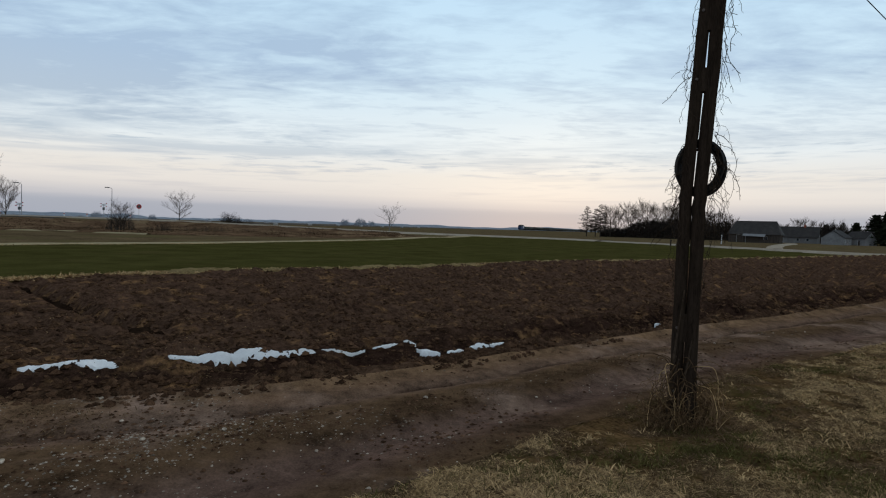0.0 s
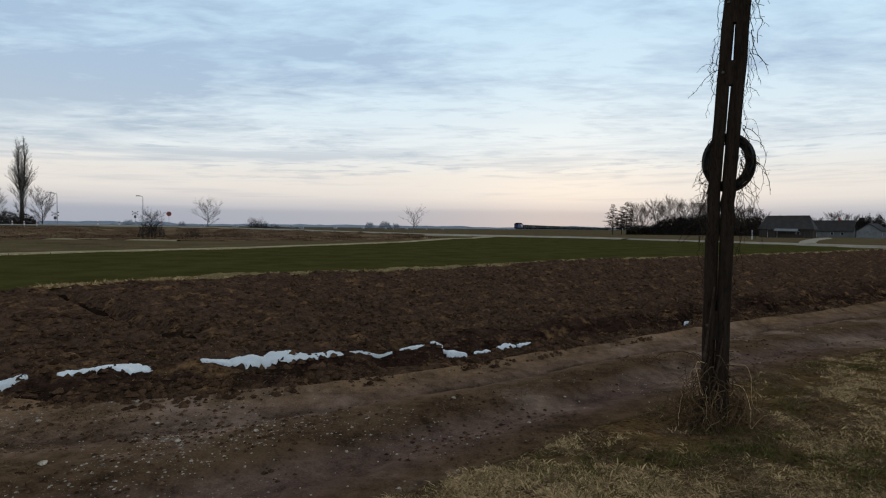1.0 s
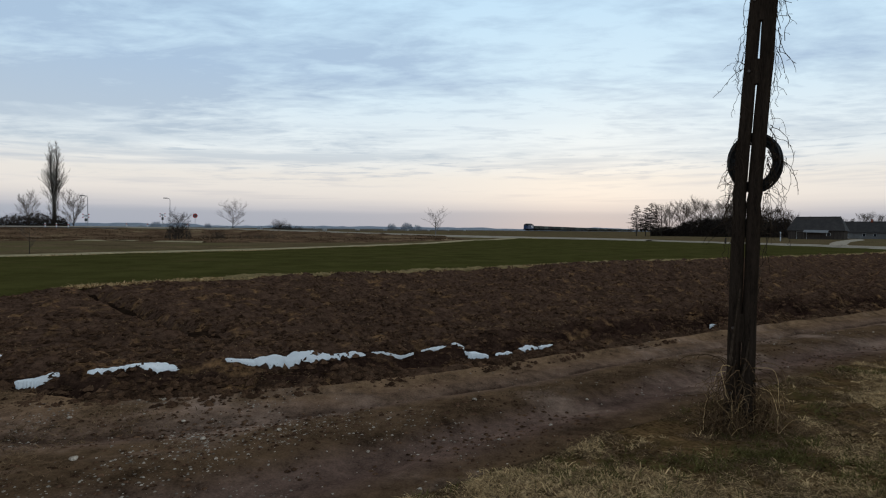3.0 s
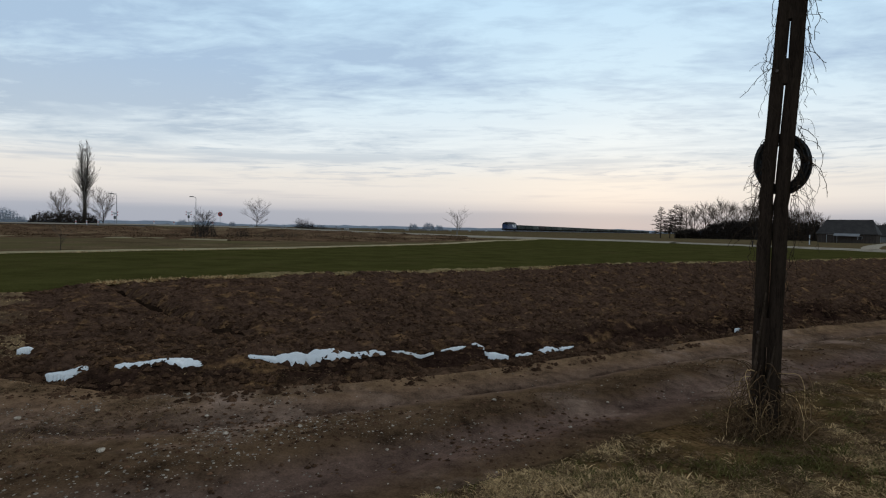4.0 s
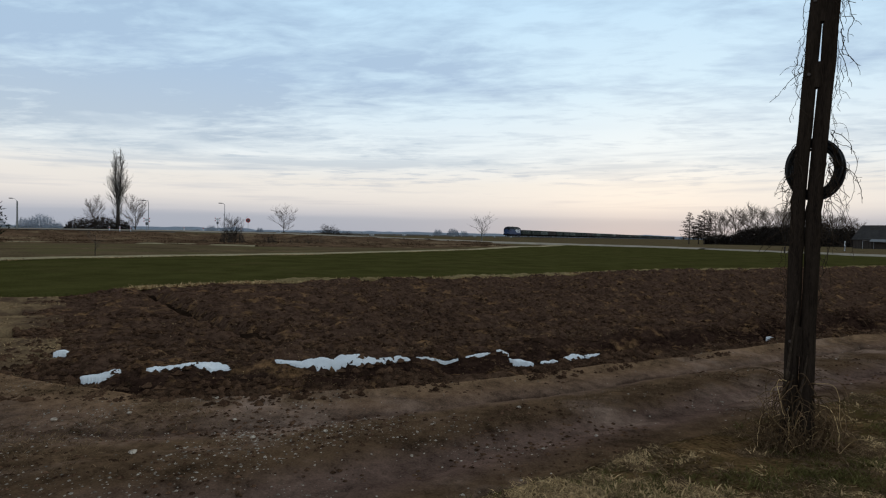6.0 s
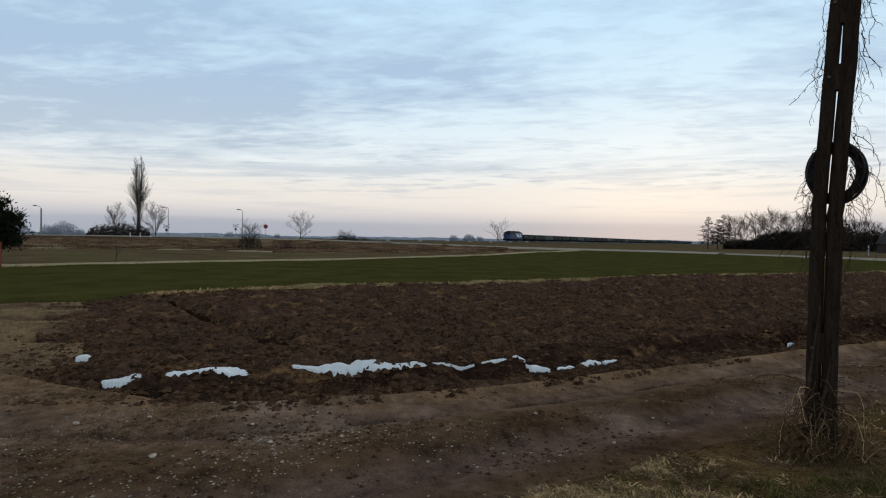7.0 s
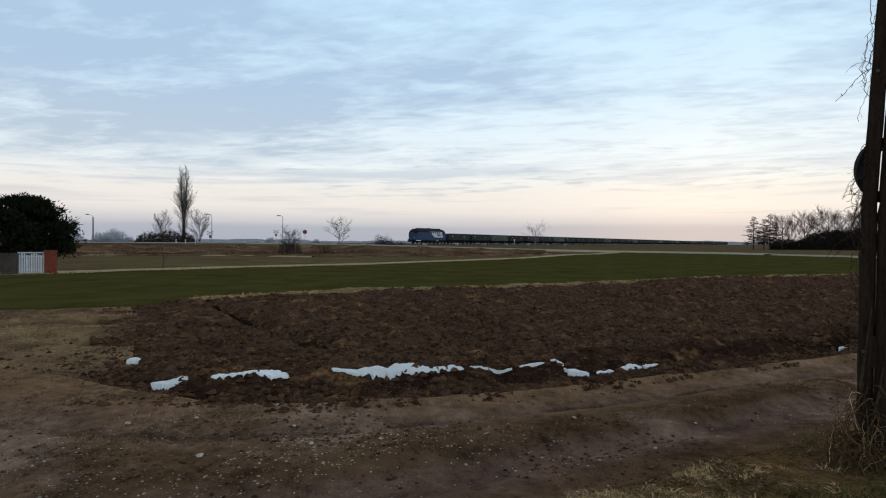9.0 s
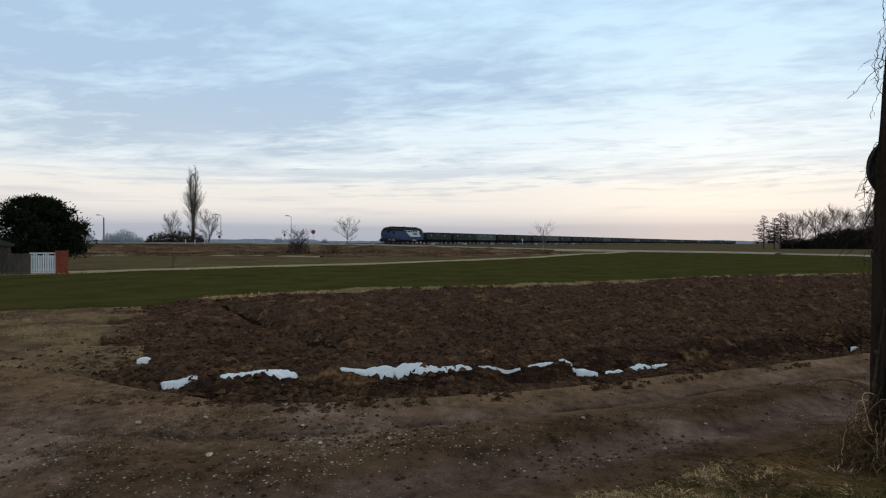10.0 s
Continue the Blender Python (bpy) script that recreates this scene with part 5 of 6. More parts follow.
    for x, y, w in ((-0.12, 5.54, 0.045), (-3.07, 5.26, 0.04), (-2.9, 3.82, 0.055), (-1.7, 4.6, 0.035), (-2.2, 4.3, 0.045), (-1.9, 3.9, 0.03), (1.0, 5.9, 0.03), (0.55, 5.05, 0.028),
                    (-4.1, 4.4, 0.05), (-3.6, 4.7, 0.04), (-2.6, 4.75, 0.035), (-0.9, 4.3, 0.03), (0.1, 4.6, 0.026), (4.2, 8.9, 0.035), (6.4, 10.2, 0.03)):
        s = w * 0.62
        bm = bmesh.new()
        bmesh.ops.create_icosphere(bm, subdivisions=2, radius=s)
        for v in bm.verts:
            v.co *= 0.8 + 0.4 * noise.noise(v.co * 25 + Vector((x, y, 0)))
            v.co.z *= 0.6
        me = bpy.data.meshes.new("stone")
        bm.to_mesh(me)
        bm.free()
        me.materials.append(M["stone"])
        k = np.argmin((TRACK[0] - x) ** 2 + (TRACK[1] - y) ** 2)
        ob = new("stone", me)
        ob.matrix_basis = pose(x, y, float(TRACK[2].flat[k]) + s * 0.35, 0, 0, rng.uniform(0, 360))
        tagged(ob, "pale weathered stone lying on the dirt track", "stone", "stones on the track")


build_stones()


def build_snow():
    rs = np.random.RandomState(31)
    FX, FY, FZ = (A.ravel() for A in FIELD)
    near = np.hypot(FX, FY) < 16
    FX, FY, FZ = FX[near], FY[near], FZ[near]
    patches = [(-4.87, 5.88, 0.21, 0.12, 18), (-4.02, 6.30, 0.46, 0.18, 22), (-2.35, 7.00, 0.84, 0.22, 20), (-1.25, 7.50, 0.30, 0.012, 30), (-0.74, 7.86, 0.18, 0.028, 26), (-0.42, 8.04, 0.09, 0.05, 20),
               (-0.16, 7.90, 0.19, 0.08, -30), (0.22, 7.95, 0.15, 0.055, 42), (0.55, 8.25, 0.18, 0.09, 38), (0.87, 8.52, 0.20, 0.085, 38), (1.27, 8.92, 0.06, 0.045, 30), (-6.2, 6.80, 0.09, 0.05, 40), (4.07, 10.9, 0.09, 0.05, 30)]
    for cx, cy, hl, hw, turn in patches:
        nu, nw = 72, 11
        c, s = math.cos(radians(turn)), math.sin(radians(turn))
        ph = rs.rand() * 60
        u = np.linspace(-1, 1, nu)
        env = np.maximum(1 - np.abs(u) ** 2.6, 0.02) ** 0.8
        up = hw * env * (0.10 + 1.3 * fbm(u * hl * 8 + ph, u * 0, 5, 0.75))
        low = hw * env * (0.02 + 1.7 * fbm(u * hl * 9.0 + ph + 20, u * 0, 5, 0.75) ** 1.4)
        mid = hw * 0.7 * (fbm(u * hl * 1.6 + ph + 40, u * 0, 2) - 0.5)
        g = Geo()
        vs = []
        for i in range(nu):
            for w in np.linspace(-1, 1, nw):
                ly = mid[i] + (up[i] * w if w > 0 else low[i] * w)
                lx = u[i] * hl * 1.04
                x, y = cx + lx * c - ly * s, cy + lx * s + ly * c
                k = np.argpartition((FX - x) ** 2 + (FY - y) ** 2, 14)[:14]
                rim = max(abs(w), abs(u[i]))
                rise = 0.010 + 0.018 * (1 - rim ** 3) + 0.04 * (fbm(np.array([x / 0.09]), np.array([y / 0.09]), 3)[0] - 0.4)
                vs.append((x, y, max(FZ[k].mean(), -0.01 if cx > -6 else 0.035) + (rise if rim < 0.99 else -0.05)))
        g.add(vs, [(i * nw + j, (i + 1) * nw + j, (i + 1) * nw + j + 1, i * nw + j + 1) for i in range(nu - 1) for j in range(nw - 1)])
        ob = new("snow_patch", g.mesh("snow_patch", M["snow"], True))
        tagged(ob, "thin remnant of old snow in the furrow", "snow patch", "snow patches in the furrow")


build_snow()


# ---- trees ----
def limb(g, rng, p, d, length, r, level, spread, lift, count, twig=None, top=None):
    n = 4 if level > 0 else 3
    pts, q, e = [p.copy()], p.copy(), d.normalized()
    for _ in range(n):
        e = (e + Vector((rng.gauss(0, 0.16), rng.gauss(0, 0.16), rng.gauss(0, 0.10) + lift))).normalized()
        q = q + e * (length / n)
        pts.append(q.copy())
    (g if level > 1 or twig is None else twig).tube(pts, [r * (1 - 0.75 * i / n) for i in range(n + 1)], 5 if level > 1 else 3, caps=False)
    if level == 0:
        return
    for k in range(count):
        u = 0.25 + 0.75 * (k + rng.random()) / count
        i = min(int(u * n), n - 1)
        at = pts[i].lerp(pts[i + 1], u * n - i)
        a = rng.uniform(0, 2 * math.pi)
        side = Vector((math.cos(a), math.sin(a), rng.uniform(-0.1, 0.5)))
        limb(g, rng, at, e + side * spread, length * rng.uniform(0.42, 0.68) * (1.15 - 0.4 * u), max(r * 0.5 * (1.1 - 0.5 * u), min(FINE[0], r)), level - 1, spread, lift, count, twig)


FINE = [0.02]


def bare_tree(name, height, seed, label, fork=0.3, spread=0.9, lift=0.06, limbs=18, count=8, trunk_r=None, reach=0.42, crooked=0.0, category="tree", crown="twig"):
    rng = random.Random(seed)
    t = thing(name, pose(0, 0, 0), label, category)
    trunk, twig = Geo(), Geo()
    r = trunk_r or height * 0.018
    FINE[0] = 0.0019 * height
    pts = [Vector((0, 0, -0.3)), Vector((0, 0, 0))]
    for k in range(1, 9):
        pts.append(Vector((rng.gauss(crooked * k / 8, 0.012 * height * (k / 8)), rng.gauss(0, 0.012 * height * (k / 8)), height * 0.8 * k / 8)))
    trunk.tube(pts, [r * 1.3, r * 1.15] + [r * (1 - 0.85 * k / 8) for k in range(1, 9)], 7)
    for k in range(limbs):
        u = fork + (0.98 - fork) * (k + 0.5 * rng.random()) / limbs
        f = 1 + u * 8
        i = min(int(f), 8)
        at = pts[i].lerp(pts[i + 1], f - i) if i < len(pts) - 1 else pts[-1]
        a = k * 2.4 + rng.uniform(-0.5, 0.5)
        limb(trunk, rng, at, Vector((math.cos(a) * spread, math.sin(a) * spread, 0.75)), height * reach * (0.35 + 0.65 * math.sin(0.5 + 2.2 * (u - fork) / (1 - fork))) * rng.uniform(0.75, 1.2), r * 0.5 * (1.2 - u), 2, spread * 0.8, lift, count, twig)
    part("trunk", trunk, M["tree_bark"], t)
    part("crown", twig, M[crown], t, "leafless twiggy crown")
    return t


def poplar(seed, height):
    rng = random.Random(seed)
    t = thing("poplar_tree", pose(0, 0, 0), "tall slender leafless poplar beyond the railway", "tree")
    trunk, twig = Geo(), Geo()
    FINE[0] = 0.02
    trunk.tube([(0, 0, -0.4), (0, 0, 0), (0.1, 0, height * 0.25), (0, 0.1, height * 0.42)], [0.62, 0.55, 0.46, 0.36], 8)
    # two leaders side by side, each with its own upright branches
    for lean, top, n in ((-0.75, 0.98, 58), (0.85, 1.0, 66)):
        leader = [Vector((0, 0.1, height * 0.40)), Vector((lean * 0.8, 0, height * 0.55)), Vector((lean * 1.15, 0, height * 0.76)), Vector((lean, 0, height * top))]
        trunk.tube(leader, [0.30, 0.22, 0.14, 0.03], 6)
        for k in range(n):
            u = (k + rng.random()) / n
            at = leader[min(int(u * 3), 2)].lerp(leader[min(int(u * 3), 2) + 1], u * 3 - min(int(u * 3), 2))
            a = k * 2.4
            w = 0.55 - 0.30 * u
            limb(trunk, rng, at, Vector((math.cos(a) * w, math.sin(a) * w, 1)), height * 0.185 * (1.15 - 0.75 * u) * rng.uniform(0.6, 1.15), 0.09 * (1.1 - u), 2, 0.32, 0.10, 5, twig)
    for k in range(34):
        u = 0.13 + 0.30 * (k + rng.random()) / 34
        a = k * 2.4
        limb(trunk, rng, Vector((0, 0, height * u)), Vector((math.cos(a) * 0.5, math.sin(a) * 0.5, 1)), height * 0.17 * rng.uniform(0.5, 1.1), 0.08, 2, 0.34, 0.12, 5, twig)
    part("trunk", trunk, M["tree_bark"], t)
    part("crown", twig, M["grey_twig"], t, "dense upright leafless branches")
    return t


def spruce(name, height, seed, label, width=0.2, sparse=1.0, mat="needle"):
    rng = random.Random(seed)
    t = thing(name, pose(0, 0, 0), label, "tree")
    g, c = Geo(), Geo()
    g.tube([(0, 0, -0.3), (0, 0, height * 0.5), (0.0, 0, height * 0.98)], [height * 0.02, height * 0.014, 0.02], 7)
    n = int(22 * sparse)
    for k in range(n):
        u = 0.10 + 0.88 * k / n
        reach = height * width * (1.05 - u) * rng.uniform(0.7, 1.25)
        for j in range(7):
            a = j * 0.9 + k * 1.7 + rng.uniform(-0.3, 0.3)
            if rng.random() > 0.62 + 0.3 * sparse:
                continue
            d = Vector((math.cos(a), math.sin(a), 0))
            z = height * u
            tip = d * reach * rng.uniform(0.75, 1.1) + Vector((0, 0, z - reach * rng.uniform(0.05, 0.35)))
            base = Vector((0, 0, z))
            g.tube([base, base.lerp(tip, 0.6) + Vector((0, 0, reach * 0.05)), tip], [0.03, 0.02, 0.008], 3, caps=False)
            for m in range(8):
                v = 0.2 + 0.8 * rng.random()
                q = base.lerp(tip, v)
                sz = height * 0.036 * (1.3 - 0.5 * v) * rng.uniform(0.7, 1.5)
                e = [Vector((rng.gauss(0, 1), rng.gauss(0, 1), rng.gauss(-0.3, 0.6))).normalized() * sz for _ in range(3)]
                c.add([q + e[0], q + e[1], q + e[2] * 1.5], [(0, 1, 2)])
    part("trunk", g, M["tree_bark"], t)
    part("crown", c, M[mat], t, "dark needle crown")
    return t


def larch(height, seed):
    """A leafless larch: a straight leader with level whorls of twiggy boughs."""
    rng = random.Random(seed)
    t = thing("larch_tree", pose(0, 0, 0), "thin leafless larch at the end of the grove", "tree", "larches of the grove")
    g, twig = Geo(), Geo()
    FINE[0] = 0.04
    g.tube([(0, 0, -0.3), (0.05, 0, height * 0.5), (0, 0, height)], [0.20, 0.13, 0.03], 7)
    for k in range(84):
        u = 0.14 + 0.84 * (k + rng.random()) / 84
        a = k * 2.4 + rng.uniform(-0.4, 0.4)
        reach = height * (0.26 * (1.08 - u) + 0.02) * rng.uniform(0.55, 1.25)
        limb(g, rng, Vector((0, 0, height * u)), Vector((math.cos(a), math.sin(a), rng.uniform(-0.1, 0.25))), reach, 0.05, 2, 0.7, -0.02, 6, twig)
    part("trunk", g, M["tree_bark"], t)
    part("crown", twig, M["tree_bark"], t, "level leafless boughs")
    return t


def thicket(name, sx, sy, h, seed, n, label, mat="hedge", category="thicket", ragged=0.35):
    """A mass of upright dark twigs with an uneven top."""
    rs = np.random.RandomState(seed)
    t = thing(name, pose(0, 0, 0), label, category)
    g, s = Geo(), Geo()
    for k in range(n):
        x, y = (rs.rand() - 0.5) * sx, (rs.rand() - 0.5) * sy
        edge = max(0.0, 1 - (2 * abs(x) / sx) ** 4) ** 0.5 * max(0.05, 1 - (2 * abs(y) / sy) ** 4) ** 0.5
        top = h * edge * (1 - ragged + 2 * ragged * fbm(np.array([x / 1.7 + seed]), np.array([y / 1.7]), 3)[0])
        z = top * rs.rand() ** 0.7
        z1 = z + 0.12 * h * rs.rand()
        w = 0.03 * h * (0.5 + rs.rand())
        d = rs.normal(0, 1, 3) * w
        p = Vector((x, y, z))
        g.add([p, p + Vector((d[0], d[1], abs(d[2]) * 0.6)), p + Vector((-d[1], d[0], abs(d[2]) + 0.3 * w)), p + Vector((d[2], -d[0], -0.6 * w))], [(0, 1, 2), (0, 2, 3)])
        if k % 9 == 0:
            s.tube([(x, y, -0.1), (x + rs.normal(0, 0.06) * h, y, top * 0.7), (x + rs.normal(0, 0.12) * h, y + rs.normal(0, 0.1) * h, top * (1.05 + 0.15 * rs.rand()))], [0.018 * h ** 0.5, 0.012 * h ** 0.5, 0.004], 3, caps=False)
    part("stem_mass", s, M["tree_bark"], t)
    part("twig_mass", g, M[mat], t)
    return t


def pine(seed, height, radius):
    """A broad dark pine: tufts of needles on clumped boughs."""
    rng = random.Random(seed)
    t = thing("pine_tree", pose(0, 0, 0), "broad bushy dark green pine behind the fence", "tree")
    g, c = Geo(), Geo()
    g.tube([(0, 0, -0.3), (0.05, 0, height * 0.4), (0.1, 0.05, height * 0.85)], [0.18, 0.12, 0.03], 8)
    for k in range(170):
        u = rng.random() ** 0.9
        a = rng.uniform(0, 2 * math.pi)
        rad = radius * (math.sin(math.pi * (0.30 + 0.64 * u)) ** 0.8) * (rng.uniform(0.75, 1.08) if k % 3 else rng.uniform(0.1, 0.7))
        q = Vector((rad * math.cos(a), rad * math.sin(a), height * (0.24 + 0.70 * u)))
        g.tube([Vector((0, 0, q.z * 0.75)), q * 0.6 + Vector((0, 0, q.z * 0.3)), q], [0.05, 0.03, 0.01], 3, caps=False)
        size = rng.uniform(0.34, 0.62) * (1.2 - 0.5 * u)
        for m in range(210):
            e = Vector((rng.gauss(0, 1), rng.gauss(0, 1), rng.gauss(0, 0.75))) * size * 0.46
            d = (e + Vector((rng.gauss(0, 0.2), rng.gauss(0, 0.2), 0.25))).normalized() * rng.uniform(0.10, 0.2)
            s = d.cross(Vector((rng.random(), rng.random(), 0.3))).normalized() * rng.uniform(0.035, 0.075)
            c.add([q + e - s, q + e + s, q + e + d], [(0, 1, 2)])
    part("trunk", g, M["tree_bark"], t)
    part("crown", c, M["needle"], t, "dense dark needle tufts")
    return t


def build_trees():
    # beyond the railway, past the level crossing
    poplar(41, 23.0).matrix_basis = stand(-38.2, 192)
    a = bare_tree("bare_tree", 8.6, 42, "bare grey tree beyond the railway", 0.2, 0.8, 0.05)
    a.matrix_basis = stand(-39.9, 172)
    copy_thing(a, stand(-36.85, 176, 130, 1.08))
    thicket("thicket", 15, 5, 4.1, 43, 5000, "dark leafless thicket beneath the poplar").matrix_basis = stand(-39.6, 168, 40)
    # on and below the bank of the lane
    b = bare_tree("bare_tree", 5.8, 44, "small bare tree on the lane bank", 0.25, 1.0, 0.03, 16, 7, 0.10, 0.48)
    b.matrix_basis = stand(-24.35, 122)
    c = bare_tree("dead_tree", 8.3, 45, "lone pale leafless tree in the meadow", 0.16, 0.95, 0.06, 14, 5, 0.17, 0.5)
    for ob in c.children:
        ob.data.materials[0] = M["grey_twig"]
    c.matrix_basis = stand(-5.3, 158) @ Matrix.Diagonal((0.95, 0.95, 0.84, 1))
    bush = bare_tree("bush", 3.3, 46, "dark leafless bush on the lane embankment", 0.03, 1.0, 0.05, 26, 8, 0.07, 0.55, 0, "bush", "hedge")
    bush.matrix_basis = stand(-28.95, 84, 30)
    brush = thicket("undergrowth", 3.2, 2.4, 1.6, 59, 700, "dark brush round the foot of the bush", ragged=0.5)
    brush.matrix_basis = stand(-28.95, 83.5, 30)
    copy_thing(brush, stand(-20.0, 138, 15) @ Matrix.Diagonal((1.5, 1.2, 1.05, 1)))
    copy_thing(brush, stand(-25.6, 86, 60, 0.6))
    low = bare_tree("bush", 2.3, 47, "low dark bush on the crest of the bank", 0.02, 1.2, 0.0, 26, 8, 0.06, 0.7, 0, "bush", "hedge")
    low.matrix_basis = stand(-20.2, 138, 20) @ Matrix.Diagonal((1.5, 1.2, 1, 1))
    copy_thing(low, stand(-18.9, 139, 120) @ Matrix.Diagonal((1.6, 1.2, 0.6, 1)))
    weed = thicket("weed_clump", 5.0, 3.0, 1.1, 49, 700, "brown clump of dead weeds on the bank", "vine", "weeds", 0.4)
    weed.matrix_basis = stand(-22.4, 90, 10, 0.7)
    for k, (az, d, s) in enumerate(((-21.2, 92, 1.1), (-23.7, 90, 0.9), (-26.6, 88, 0.8), (-31.5, 88, 0.7), (-18.5, 92, 0.8), (-12.9, 88, 0.6))):
        copy_thing(weed, stand(az, d, 50 * k, s))
    sap = bare_tree("sapling", 1.75, 48, "small leafless sapling at the edge of the meadow", 0.3, 0.9, 0.02, 8, 5, 0.03)
    sap.matrix_basis = stand(-39.88, 42)
    # the grove
    s1 = larch(11.6, 51)
    s1.matrix_basis = stand(13.75, 228)
    for az, d, turn, size in ((14.55, 230, 70, 0.92), (15.0, 228, 140, 1.06), (15.45, 232, 30, 0.84)):
        copy_thing(s1, stand(az, d, turn, size))
    t1 = bare_tree("bare_tree", 11.5, 52, "tall bare tree in the grove", 0.22, 0.75, 0.07)
    t1.matrix_basis = stand(15.9, 232)
    t2 = bare_tree("bare_tree", 13.2, 53, "tall spreading bare tree in the grove", 0.25, 0.85, 0.06)
    t2.matrix_basis = stand(19.15, 234)
    spread = [(t1, 16.6, 236, 40, 0.85), (t1, 17.5, 233, 90, 1.05), (t2, 18.3, 240, 200, 0.86), (t1, 20.1, 236, 300, 1.0), (t2, 20.9, 238, 120, 0.93), (t1, 21.5, 236, 10, 1.0), (t2, 22.3, 238, 250, 0.85),
              (t1, 23.1, 236, 170, 0.9), (t2, 23.9, 240, 60, 0.8), (t1, 24.8, 238, 220, 0.85), (t2, 25.6, 240, 330, 0.75), (t1, 26.3, 244, 20, 0.7), (t1, 31.2, 285, 20, 0.8), (t2, 31.8, 290, 90, 0.7), (t1, 32.6, 285, 150, 0.72),
              (t1, 30.2, 295, 150, 0.65), (t2, 27.9, 300, 10, 0.6)]
    for src, az, d, turn, size in spread:
        copy_thing(src, stand(az, d, turn, size))
    th = thicket("thicket", 24, 7, 6.2, 54, 9500, "dark undergrowth of the grove", ragged=0.45)
    th.matrix_basis = stand(20.2, 234, -20)
    copy_thing(th, stand(24.2, 236, -24, 1.0))
    copy_thing(th, stand(22.2, 240, -22, 1.15))
    copy_thing(th, stand(26.2, 238, -26, 0.75))
    copy_thing(th, stand(16.6, 236, -16, 0.55))
    # round the farm
    k1 = spruce("spruce_tree", 10.2, 56, "broad dark spruce beside the farmhouses", 0.46, 1.5)
    k1.matrix_basis = stand(36.45, 232) @ Matrix.Diagonal((1.75, 1.75, 1.0, 1))
    copy_thing(k1, stand(37.3, 230, 80, 1.15))
    copy_thing(k1, stand(33.15, 262, 140, 0.72))
    copy_thing(k1, stand(35.18, 250, 30, 0.78))
    copy_thing(th, stand(33.8, 250, -30, 0.42) @ Matrix.Diagonal((0.9, 1, 2.6, 1)))
    # the pine in the garden
    pine(58, 4.55, 2.45).matrix_basis = stand(-50.0, 42)


build_trees()


# ---- farm buildings ----
def cut_wall(g, x0, x1, y, z0, z1, holes, t=0.3):
    """A wall along x with openings right through it: holes of (x0, x1, z0, z1)."""
    xs = sorted({x0, x1, *(h[0] for h in holes), *(h[1] for h in holes)})
    for a, b in zip(xs[:-1], xs[1:]):
        spans = sorted((h[2], h[3]) for h in holes if h[0] <= a + 1e-6 and h[1] >= b - 1e-6)
        z = z0
        for h0, h1 in spans + [(z1, z1)]:
            if h0 > z + 1e-6:
                g.box(a, b, y, y + t, z, h0)
            z = max(z, h1)


